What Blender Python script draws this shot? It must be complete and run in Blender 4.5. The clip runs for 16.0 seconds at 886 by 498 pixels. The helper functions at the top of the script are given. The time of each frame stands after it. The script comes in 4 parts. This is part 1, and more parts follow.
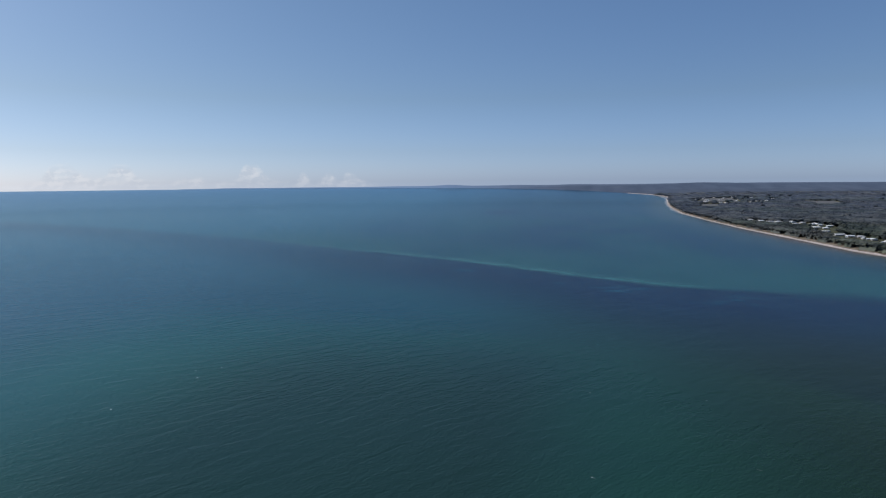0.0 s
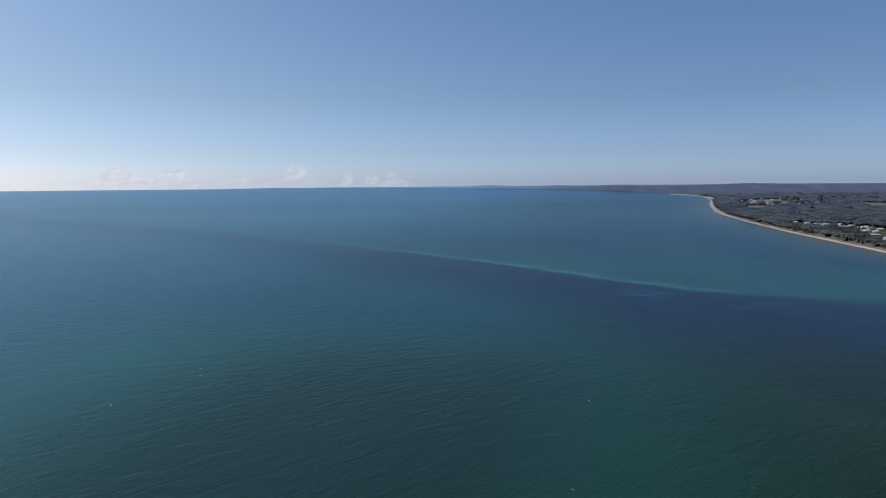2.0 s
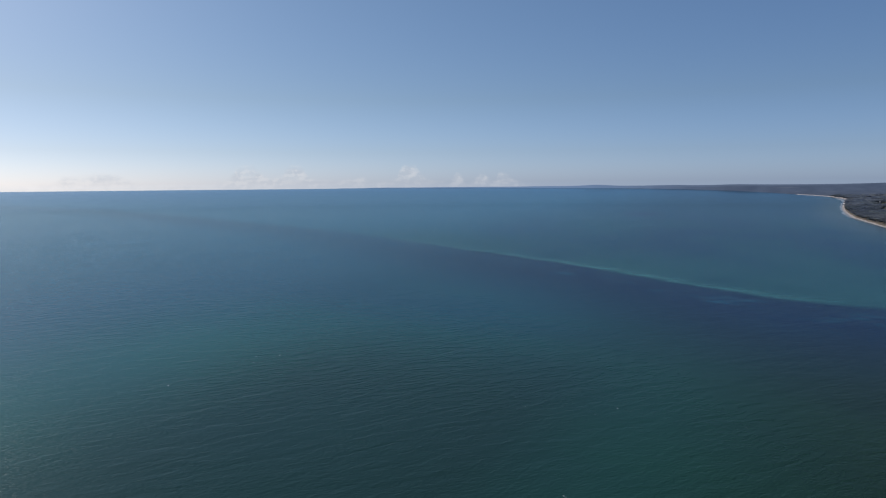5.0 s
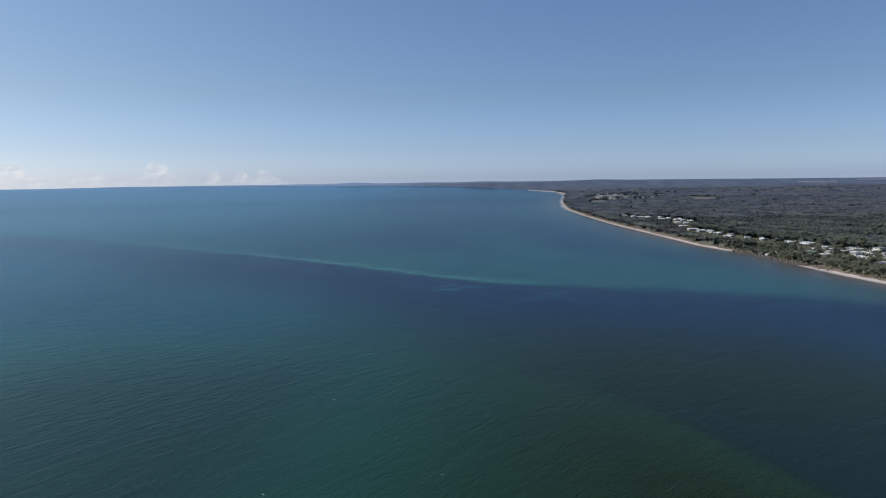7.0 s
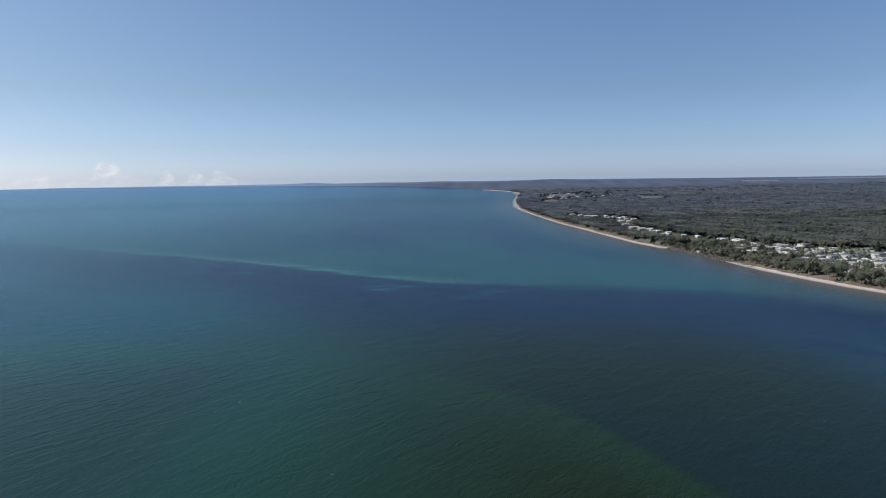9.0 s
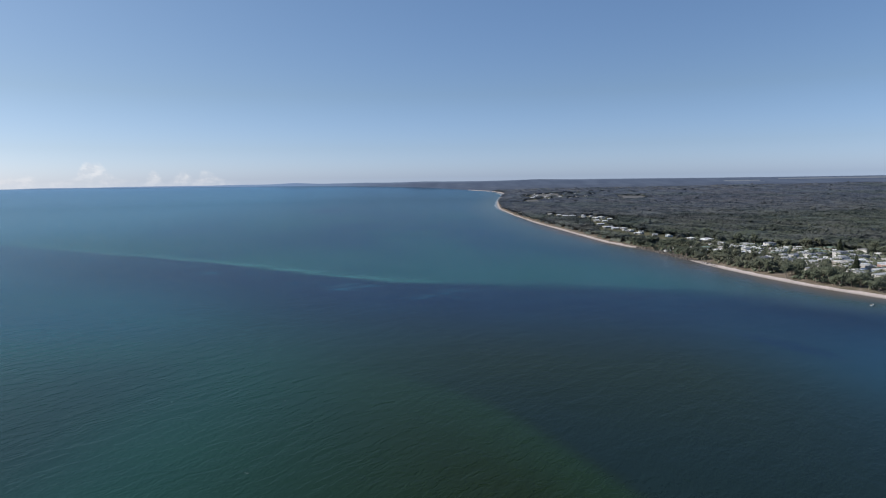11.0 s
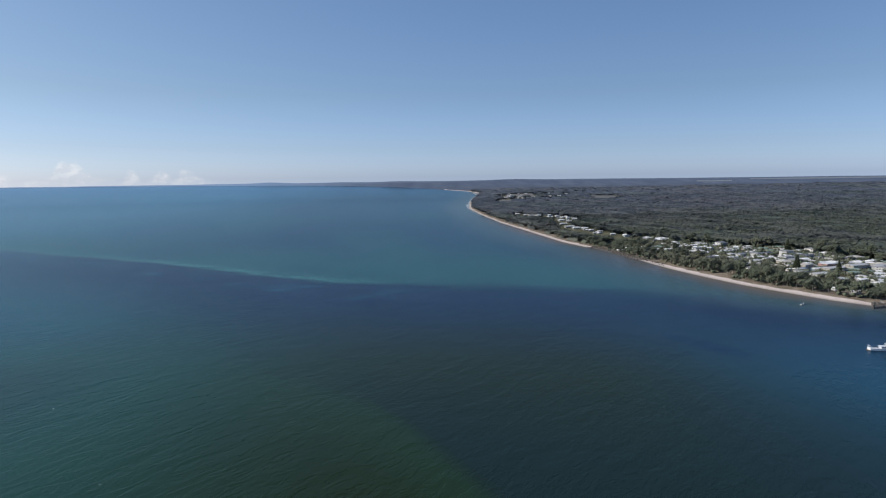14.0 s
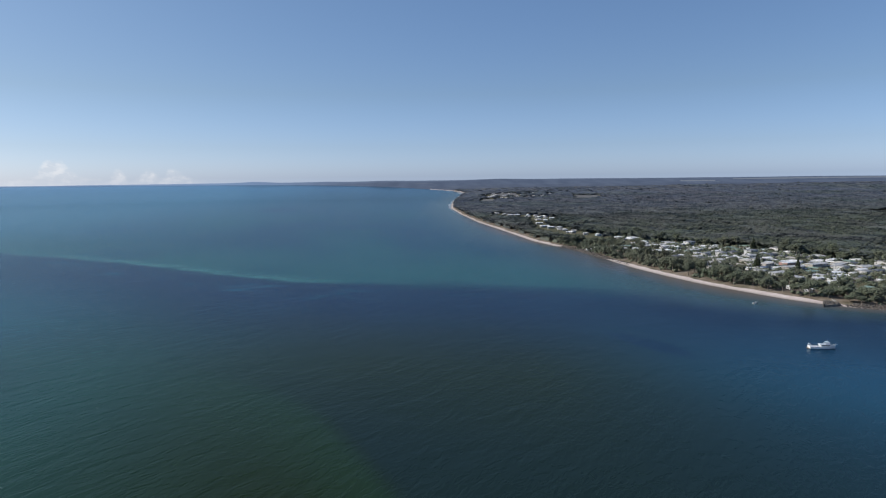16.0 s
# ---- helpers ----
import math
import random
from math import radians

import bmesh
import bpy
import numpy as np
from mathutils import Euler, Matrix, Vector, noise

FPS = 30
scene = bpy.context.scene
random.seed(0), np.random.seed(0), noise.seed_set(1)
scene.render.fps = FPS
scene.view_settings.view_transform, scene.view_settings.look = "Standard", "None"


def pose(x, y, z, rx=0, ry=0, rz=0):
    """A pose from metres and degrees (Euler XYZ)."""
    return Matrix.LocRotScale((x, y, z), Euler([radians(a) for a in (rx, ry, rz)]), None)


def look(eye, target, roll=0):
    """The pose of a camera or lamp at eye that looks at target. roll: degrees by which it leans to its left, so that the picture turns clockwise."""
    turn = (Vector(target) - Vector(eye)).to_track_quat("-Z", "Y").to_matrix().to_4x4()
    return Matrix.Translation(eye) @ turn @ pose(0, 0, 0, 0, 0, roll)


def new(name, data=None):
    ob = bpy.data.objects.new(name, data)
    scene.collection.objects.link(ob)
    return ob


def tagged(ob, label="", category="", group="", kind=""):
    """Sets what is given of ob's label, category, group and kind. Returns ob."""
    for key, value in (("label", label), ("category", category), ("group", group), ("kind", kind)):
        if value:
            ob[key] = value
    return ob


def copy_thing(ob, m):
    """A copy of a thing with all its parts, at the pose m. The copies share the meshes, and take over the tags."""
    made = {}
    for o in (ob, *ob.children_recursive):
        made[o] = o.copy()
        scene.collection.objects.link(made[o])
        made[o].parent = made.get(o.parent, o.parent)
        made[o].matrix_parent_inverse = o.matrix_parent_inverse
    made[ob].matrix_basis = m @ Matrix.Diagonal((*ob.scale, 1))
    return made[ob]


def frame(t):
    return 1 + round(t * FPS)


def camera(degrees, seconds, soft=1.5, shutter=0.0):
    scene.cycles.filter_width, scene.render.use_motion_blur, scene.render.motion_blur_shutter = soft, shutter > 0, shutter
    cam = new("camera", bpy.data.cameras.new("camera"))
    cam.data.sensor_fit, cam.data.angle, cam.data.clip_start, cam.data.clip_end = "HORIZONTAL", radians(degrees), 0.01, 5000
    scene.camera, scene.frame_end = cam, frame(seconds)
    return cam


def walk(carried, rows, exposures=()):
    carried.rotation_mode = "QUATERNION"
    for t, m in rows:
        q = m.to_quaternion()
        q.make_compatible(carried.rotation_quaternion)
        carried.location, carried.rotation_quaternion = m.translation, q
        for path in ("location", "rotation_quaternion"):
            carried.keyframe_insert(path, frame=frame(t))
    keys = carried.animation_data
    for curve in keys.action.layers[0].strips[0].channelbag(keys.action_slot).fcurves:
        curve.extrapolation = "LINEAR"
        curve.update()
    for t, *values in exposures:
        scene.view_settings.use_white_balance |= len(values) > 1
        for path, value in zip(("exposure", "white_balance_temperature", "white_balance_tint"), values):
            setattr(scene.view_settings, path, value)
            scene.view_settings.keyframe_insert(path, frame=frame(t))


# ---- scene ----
# seconds; eye x, y, z in metres; yaw, pitch, roll in degrees
PATH = [
    (0.0, -111.8, -21.5, 105.0, 11.16, -6.02, 0.51),
    (0.5, -106.7, -19.1, 105.1, 9.24, -6.08, 0.54),
    (1.0, -101.6, -16.7, 105.1, 8.76, -6.08, 0.54),
    (1.5, -96.3, -14.3, 105.2, 11.24, -6.06, 0.49),
    (2.0, -90.9, -12.0, 105.2, 15.04, -5.98, 0.39),
    (2.1, -89.7, -11.6, 105.2, 17.39, -5.96, 0.35),
    (2.2, -88.6, -11.2, 105.2, 20.10, -5.93, 0.30),
    (2.3, -87.4, -10.8, 105.2, 23.33, -5.89, 0.20),
    (2.5, -85.1, -9.9, 105.2, 27.38, -5.91, 0.21),
    (3.0, -79.1, -7.9, 105.2, 31.91, -5.87, 0.30),
    (3.2, -76.6, -7.2, 105.3, 31.84, -5.81, 0.31),
    (3.9, -67.3, -5.0, 105.3, 30.88, -5.88, 0.38),
    (4.6, -58.1, -3.0, 105.3, 27.58, -5.92, 0.44),
    (5.3, -48.8, -1.0, 105.3, 20.32, -5.98, 0.53),
    (5.5, -46.2, -0.7, 105.3, 15.34, -6.05, 0.69),
    (5.7, -43.5, -0.3, 105.4, 11.67, -6.13, 0.80),
    (6.0, -39.5, 0.1, 105.4, 9.27, -6.13, 0.71),
    (6.5, -33.0, 0.6, 105.4, 6.15, -6.25, 0.66),
    (7.0, -26.4, 0.8, 105.4, 3.68, -6.33, 0.67),
    (7.5, -19.8, 0.8, 105.3, 2.23, -6.32, 0.74),
    (8.0, -13.2, 0.6, 105.3, 1.38, -6.34, 0.77),
    (8.5, -6.6, 0.3, 105.2, 0.73, -6.36, 0.80),
    (9.0, 0.0, 0.0, 105.0, -0.00, -6.38, 0.80),
    (11.3, 30.7, -0.9, 103.7, -1.25, -6.37, 0.78),
    (11.5, 33.4, -0.7, 103.6, -1.42, -6.37, 0.76),
    (12.0, 40.4, 0.1, 103.3, -1.70, -6.36, 0.81),
    (12.5, 47.3, 1.3, 103.1, -1.97, -6.39, 0.72),
    (13.0, 54.3, 2.7, 102.8, -2.21, -6.38, 0.79),
    (13.5, 60.9, 4.4, 102.6, -2.42, -6.41, 0.71),
    (14.0, 67.6, 5.8, 102.4, -2.68, -6.41, 0.71),
    (14.5, 74.4, 6.5, 102.2, -2.89, -6.44, 0.65),
    (15.0, 81.3, 6.6, 101.9, -3.22, -6.43, 0.71),
    (15.5, 88.3, 6.3, 101.7, -3.41, -6.43, 0.69),
    (16.0, 95.3, 6.0, 101.5, -3.65, -6.45, 0.65),
]
cam = camera(70.85, 16.0, soft=1.15)
walk(cam, [(t, pose(x, y, z, 90 + pitch, roll, yaw)) for t, x, y, z, yaw, pitch, roll in PATH], [(0, -0.12, 6150, 10), (1.5, -0.07, 6150, 10), (2.1, -0.10, 6150, 10), (2.6, -0.38, 6150, 10), (3.2, -0.48, 6150, 10), (5.3, -0.18, 6200, 10), (6, -0.1, 6250, 10), (7, 0.03, 6350, 10), (9, 0.15, 6450, 10), (16, 0.15, 6400, 10)])

# ---- sky and sun ----
SUN_AZ, SUN_EL = -77.0, 33.0          # clockwise from +y; above the horizon
world = bpy.data.worlds.new("sky")
scene.world = world
world.use_nodes = True
wn, wl = world.node_tree.nodes, world.node_tree.links
wn.clear()
sky = wn.new("ShaderNodeTexSky")
sky.sky_type, sky.sun_disc = "NISHITA", False
sky.sun_elevation, sky.sun_rotation = radians(SUN_EL), radians(SUN_AZ)
sky.air_density, sky.dust_density, sky.ozone_density, sky.altitude = 1.0, 0.6, 3.0, 100
back, wout = wn.new("ShaderNodeBackground"), wn.new("ShaderNodeOutputWorld")
back.inputs["Strength"].default_value = 0.086
# pale sea haze low over the horizon
wlow, wcomb = wn.new("ShaderNodeMath"), wn.new("ShaderNodeCombineXYZ")
wtc, wsep, wramp, wmul = wn.new("ShaderNodeTexCoord"), wn.new("ShaderNodeSeparateXYZ"), wn.new("ShaderNodeValToRGB"), wn.new("ShaderNodeMix")
wl.new(wtc.outputs["Generated"], wsep.inputs[0])
wl.new(wsep.outputs["Z"], wramp.inputs[0])
# the sky goes on down to the sea's horizon, which lies a little below the level
wlow.operation, wlow.inputs[1].default_value = "MAXIMUM", 0.004
wl.new(wsep.outputs["Z"], wlow.inputs[0])
wl.new(wsep.outputs["X"], wcomb.inputs[0])
wl.new(wsep.outputs["Y"], wcomb.inputs[1])
wl.new(wlow.outputs[0], wcomb.inputs[2])
wl.new(wcomb.outputs[0], sky.inputs["Vector"])
for i, (p, c) in enumerate([(0.0, (0.95, 1.20, 2.02)), (0.05, (0.85, 0.98, 1.42)), (0.13, (0.86, 0.92, 1.09)), (0.27, (0.95, 1.02, 1.15))]):
    e = wramp.color_ramp.elements[i] if i < 2 else wramp.color_ramp.elements.new(p)
    e.position, e.color = p, (*c, 1)
wmul.data_type, wmul.blend_type = "RGBA", "MULTIPLY"
wmul.inputs[0].default_value = 1.0
wl.new(sky.outputs[0], wmul.inputs[6])
wl.new(wramp.outputs[0], wmul.inputs[7])
# whiter glow of the haze towards the sun
wdot, wglow, wtint = wn.new("ShaderNodeVectorMath"), wn.new("ShaderNodeMapRange"), wn.new("ShaderNodeMix")
wdot.operation, wglow.interpolation_type = "DOT_PRODUCT", "SMOOTHSTEP"
wdot.inputs[1].default_value = (math.sin(radians(SUN_AZ)) * math.cos(radians(SUN_EL)), math.cos(radians(SUN_AZ)) * math.cos(radians(SUN_EL)), math.sin(radians(SUN_EL)))
wl.new(wtc.outputs["Generated"], wdot.inputs[0])
wl.new(wdot.outputs["Value"], wglow.inputs[0])
wglow.inputs[1].default_value, wglow.inputs[2].default_value = 0.1, 0.85
wtint.data_type, wtint.blend_type = "RGBA", "MULTIPLY"
wtint.inputs[7].default_value = (0.97, 0.92, 0.84, 1)
wl.new(wglow.outputs[0], wtint.inputs[0])
wl.new(wmul.outputs[2], wtint.inputs[6])


def wmath(op, a, b=None, c=None):
    q = wn.new("ShaderNodeMath")
    q.operation = op
    for i_, v_ in enumerate((a, b, c)):
        if isinstance(v_, bpy.types.NodeSocket):
            wl.new(v_, q.inputs[i_])
        elif v_ is not None:
            q.inputs[i_].default_value = v_
    return q.outputs[0]


def wspan(v, a, b, c=0.0, d=1.0):
    q = wn.new("ShaderNodeMapRange")
    q.interpolation_type = "SMOOTHSTEP"
    wl.new(v, q.inputs[0])
    for i_, v_ in enumerate((a, b, c, d)):
        q.inputs[i_ + 1].default_value = v_
    return q.outputs[0]


# a bank of small cumulus far out over the sea: bearing and height of its tops, in degrees
TOPS = [(-75, 0.1), (-60, 0.2), (-57, 0.5), (-55, 1.1), (-53, 1.1), (-51, 0.4), (-46, 0.3), (-43.7, 0.9), (-42.5, 1.9), (-41.3, 1.5), (-40.2, 0.8), (-39.5, 1.0), (-38.3, 1.85), (-37.3, 1.1),
        (-36, 0.5), (-34.5, 0.6), (-33, 0.8), (-31, 0.4), (-29.3, 0.7), (-28.1, 2.0), (-27.2, 1.3), (-26, 0.5), (-24.6, 0.3), (-23.7, 1.2), (-22.8, 0.2), (-21.4, 1.1), (-20.5, 0.5), (-19.8, 1.15), (-18.8, 0.6), (-17, 0.0), (-14, -0.6), (-5, -1.0)]
wxyz = wsep.outputs
w_az = wmath("MULTIPLY", wmath("ARCTAN2", wxyz["X"], wxyz["Y"]), 57.296)
w_el = wmath("MULTIPLY", wmath("ARCSINE", wxyz["Z"]), 57.296)
wcurve = wn.new("ShaderNodeFloatCurve")
wpts = wcurve.mapping.curves[0].points
while len(wpts) < len(TOPS):
    wpts.new(0.5, 0.5)
for e, (p, c) in zip(wpts, TOPS):
    e.location = ((p + 75) / 70, (c + 1) / 3.5)
wcurve.mapping.update()
wl.new(wspan(w_az, -75, -5), wcurve.inputs["Value"])
wcurve.inputs["Value"].links[0].from_node.interpolation_type = "LINEAR"
w_top = wmath("MULTIPLY_ADD", wcurve.outputs[0], 3.5, -1.0)


def billow(shift_az, shift_el, size, detail):
    """Cloud heaps as noise over bearing and height."""
    at, q = wn.new("ShaderNodeCombineXYZ"), wn.new("ShaderNodeTexNoise")
    wl.new(wmath("ADD", w_az, shift_az), at.inputs[0])
    wl.new(wmath("MULTIPLY_ADD", w_el, 1.5, shift_el), at.inputs[1])
    wl.new(at.outputs[0], q.inputs["Vector"])
    q.inputs["Scale"].default_value, q.inputs["Detail"].default_value, q.inputs["Roughness"].default_value = size, detail, 0.6
    return q.outputs["Fac"]


w_heap = billow(0, 0, 0.95, 3.0)
w_rise = wmath("SUBTRACT", wmath("ADD", w_top, wmath("MULTIPLY_ADD", w_heap, 0.8, -0.4)), w_el)
w_body = wmath("MULTIPLY", wspan(w_rise, -0.05, 0.6), wspan(billow(40, 7, 0.5, 3.0), 0.36, 0.58, 0.4, 1.0))
w_side = wspan(wmath("SUBTRACT", w_heap, billow(-0.25, 0.3, 0.95, 3.0)), -0.10, 0.12)
wcloud, wput = wn.new("ShaderNodeMix"), wn.new("ShaderNodeMix")
wcloud.data_type = wput.data_type = "RGBA"
wl.new(w_side, wcloud.inputs[0])
wcloud.inputs[6].default_value, wcloud.inputs[7].default_value = (7.0, 7.3, 7.9, 1), (9.7, 9.5, 9.5, 1)
wl.new(wmath("MULTIPLY", w_body, wspan(w_el, -0.2, 0.9, 0.22, 0.5)), wput.inputs[0])
wl.new(wtint.outputs[2], wput.inputs[6])
wl.new(wcloud.outputs[2], wput.inputs[7])
wl.new(wput.outputs[2], back.inputs["Color"])
wl.new(back.outputs[0], wout.inputs["Surface"])

lamp = bpy.data.lights.new("sun", "SUN")
lamp.energy, lamp.angle, lamp.color = 4.3, radians(0.53), (1.0, 0.94, 0.86)
sun = new("sun", lamp)
sun.matrix_world = look((math.sin(radians(SUN_AZ)) * math.cos(radians(SUN_EL)) * 900, math.cos(radians(SUN_AZ)) * math.cos(radians(SUN_EL)) * 900, math.sin(radians(SUN_EL)) * 900), (0, 0, 0))


# ---- lie of the land ----
EYE = 103.0                            # height over which distance is drawn together
NEAR, SPAN = 3000.0, 1880.0            # true scale out to NEAR, all beyond it within NEAR + SPAN
SHORE_Y = [-3000, -900, 0, 200, 330, 400, 444, 457, 471, 491, 516, 542, 571, 610, 638, 677, 720, 765, 810, 857, 895, 915, 990, 1180, 1440, 1770, 2140, 2421, 2700,
           3001, 3700, 4300, 4570, 5000, 5300, 5750, 6100, 7200, 9000, 12000, 17000, 24000, 42000]
SHORE_X = [9000, 4200, 1600, 1000, 688, 532, 451, 432, 421, 408, 397, 386, 375, 365, 359, 352, 347, 345, 342, 337, 331, 319, 303, 289, 268, 258, 258, 281, 308,
           345, 440, 525, 545, 545, 525, 460, 400, 240, -100, -1000, -3200, -9500, -30000]


def shore(y):
    return np.interp(y, SHORE_Y, SHORE_X)


def warp(x, y, z):
    """Earth's bend, and far distance drawn together so that it lies within sight."""
    x, y, z = (np.asarray(a, float) for a in (x, y, z))
    r = np.hypot(x, y) + 1e-6
    z = z - r * r / 1.48e7
    u = np.maximum(r - NEAR, 0) / SPAN
    k = np.where(r > NEAR, (NEAR + SPAN * u / (1 + u)) / r, 1.0)
    return x * k, y * k, np.where(r > NEAR, EYE + (z - EYE) * k, z)


def swell(x, y, size, seed=0.0):
    """Smooth noise of about -1 to 1 from a few crossed waves."""
    a = np.zeros(np.shape(x))
    for i in range(5):
        th, ph = 1.3 * i + seed, 2.1 * i * i + seed * 3
        a = a + np.sin((x * np.cos(th) + y * np.sin(th)) / size * (1 + 0.37 * i) + ph + 1.5 * np.sin((x * np.sin(th) - y * np.cos(th)) / size * 0.61 + i))
    return a / 3.2


def ground_z(x, y):
    """Height of the land above the sea."""
    d = x - shore(y)
    r = np.hypot(x, y)
    z = np.where(d < 0, np.maximum(0.12 * d, -4.0), np.interp(d, [0, 10, 16, 30, 120, 500, 3000, 9000], [0, 1.7, 2.6, 3.6, 5.0, 8.0, 14, 22]))
    inland = np.clip((d - 60) / 400, 0, 1)
    z = z + inland * 1.5 * swell(x, y, 160)
    far = np.clip((r - 4500) / 8000, 0, 1)
    z = z + inland * far * (46 + 12 * swell(x, y, 2600, 1.0) + 5 * swell(x, y, 900, 2.0))
    z = z + inland * 13 * np.exp(-((x - 640) / 330) ** 2 - ((y - 3450) / 520) ** 2)
    az = np.degrees(np.arctan2(x, y))
    z = z + inland * far * (26 * np.exp(-((az - 10) / 2.2) ** 2) - 22 * np.clip((4 - az) / 6, 0, 1) + 42 * np.exp(-((az + 12) / 1.4) ** 2) + 22 * np.exp(-((az + 0.6) / 1.8) ** 2) + 16 * np.exp(-((az + 5.5) / 1.2) ** 2))
    return z


# ---- helpers ----
def mesh_object(name, verts, faces, mats, parent=None, smooth=False):
    """One mesh object from arrays of vertices and of faces with the same number of corners."""
    verts, faces = np.asarray(verts, np.float32), np.asarray(faces, np.int32)
    me = bpy.data.meshes.new(name)
    n = faces.shape[1]
    me.vertices.add(len(verts))
    me.vertices.foreach_set("co", verts.ravel())
    me.loops.add(faces.size)
    me.loops.foreach_set("vertex_index", faces.ravel())
    me.polygons.add(len(faces))
    me.polygons.foreach_set("loop_start", np.arange(0, faces.size, n, dtype=np.int32))
    if smooth:
        me.polygons.foreach_set("use_smooth", np.ones(len(faces), bool))
    me.update(calc_edges=True)
    me.validate()
    for m in mats:
        me.materials.append(m)
    ob = new(name, me)
    if parent:
        ob.parent = parent
    return ob


def part(name, bm, material, parent, label="", smooth=False):
    """Links a bmesh as one mesh object under a thing or a part."""
    me = bpy.data.meshes.new(name)
    bmesh.ops.recalc_face_normals(bm, faces=bm.faces)
    bm.to_mesh(me)
    bm.free()
    if smooth:
        for p in me.polygons:
            p.use_smooth = True
    me.materials.append(material)
    ob = new(name, me)
    ob.parent = parent
    return tagged(ob, label) if label else ob


def grid_faces(rows, cols):
    i = np.arange((rows - 1) * (cols - 1))
    a = (i // (cols - 1)) * cols + i % (cols - 1)
    return np.stack([a, a + 1, a + cols + 1, a + cols], 1)


class Nodes:
    """Short way to write a node material."""

    def __init__(self, name):
        self.mat = bpy.data.materials.new(name)
        self.mat.use_nodes = True
        self.n, self.l = self.mat.node_tree.nodes, self.mat.node_tree.links
        self.bsdf = self.n["Principled BSDF"]
        self.out = self.n["Material Output"]

    def put(self, socket, value):
        if isinstance(value, bpy.types.NodeSocket):
            self.l.new(value, socket)
        elif value is not None:
            socket.default_value = value

    def set(self, **kw):
        for k, v in kw.items():
            self.put(self.bsdf.inputs[k.replace("_", " ")], v)
        return self

    def coords(self, scale=(1, 1, 1), turn=0.0):
        g = self.n.new("ShaderNodeNewGeometry")
        r = self.n.new("ShaderNodeMapping")
        r.inputs["Rotation"].default_value = (0, 0, radians(turn))
        self.l.new(g.outputs["Position"], r.inputs["Vector"])
        m = self.n.new("ShaderNodeMapping")
        m.inputs["Scale"].default_value = scale
        self.l.new(r.outputs[0], m.inputs["Vector"])
        return m.outputs[0]

    def noise(self, vec, scale, detail=3.0, rough=0.55, distort=0.0):
        t = self.n.new("ShaderNodeTexNoise")
        self.put(t.inputs["Vector"], vec)
        t.inputs["Scale"].default_value, t.inputs["Detail"].default_value = scale, detail
        t.inputs["Roughness"].default_value, t.inputs["Distortion"].default_value = rough, distort
        return t.outputs["Fac"]

    def math(self, op, a, b=None, c=None, clamp=False):
        m = self.n.new("ShaderNodeMath")
        m.operation, m.use_clamp = op, clamp
        for i, v in enumerate((a, b, c)):
            self.put(m.inputs[i], v)
        return m.outputs[0]

    def ramp(self, fac, stops, interp="LINEAR"):
        r = self.n.new("ShaderNodeValToRGB")
        r.color_ramp.interpolation = interp
        while len(r.color_ramp.elements) < len(stops):
            r.color_ramp.elements.new(0.5)
        for e, (p, c) in zip(r.color_ramp.elements, stops):
            e.position = p
            e.color = (*c, 1) if len(c) == 3 else c
        self.put(r.inputs[0], fac)
        return r.outputs[0]

    def span(self, v, a, b, c=0.0, d=1.0, smooth=True):
        m = self.n.new("ShaderNodeMapRange")
        m.interpolation_type = "SMOOTHSTEP" if smooth else "LINEAR"
        self.put(m.inputs[0], v)
        for i, x in enumerate((a, b, c, d)):
            m.inputs[i + 1].default_value = x
        return m.outputs[0]

    def mix(self, fac, a, b, blend="MIX"):
        m = self.n.new("ShaderNodeMix")
        m.data_type, m.blend_type = "RGBA", blend
        self.put(m.inputs[0], fac)
        for i, v in ((6, a), (7, b)):
            self.put(m.inputs[i], (*v, 1) if isinstance(v, tuple) and len(v) == 3 else v)
        return m.outputs[2]

    def xyz(self, vec):
        s = self.n.new("ShaderNodeSeparateXYZ")
        self.put(s.inputs[0], vec)
        return s.outputs

    def curve(self, v, pts, a, b, lo, hi):
        """A smooth curve through (in, out) pairs; v runs from a to b, the result from lo to hi."""
        f = self.n.new("ShaderNodeFloatCurve")
        c = f.mapping.curves[0]
        q = [((p - a) / (b - a), (w - lo) / (hi - lo)) for p, w in pts]
        while len(c.points) < len(q):
            c.points.new(0.5, 0.5)
        for e, (p, w) in zip(c.points, q):
            e.location = (p, w)
        f.mapping.update()
        self.put(f.inputs["Value"], self.span(v, a, b, smooth=False))
        return self.span(f.outputs[0], 0, 1, lo, hi, smooth=False)

    def bump(self, height, strength, distance, normal=None):
        b = self.n.new("ShaderNodeBump")
        b.inputs["Strength"].default_value, b.inputs["Distance"].default_value = strength, distance
        self.put(b.inputs["Height"], height)
        if normal:
            self.put(b.inputs["Normal"], normal)
        return b.outputs[0]

    def lofty(self, share):
        """Normals of loose foliage, turned part of the way towards the sky."""
        g, v = self.n.new("ShaderNodeNewGeometry"), self.n.new("ShaderNodeMix")
        v.data_type = "VECTOR"
        v.inputs[0].default_value, v.inputs[5].default_value = share, (0, 0, 1)
        self.l.new(g.outputs["Normal"], v.inputs[4])
        u = self.n.new("ShaderNodeVectorMath")
        u.operation = "NORMALIZE"
        self.l.new(v.outputs[1], u.inputs[0])
        return u.outputs[0]

    def random(self, island=False):
        if island:
            return self.n.new("ShaderNodeNewGeometry").outputs["Random Per Island"]
        return self.n.new("ShaderNodeObjectInfo").outputs["Random"]


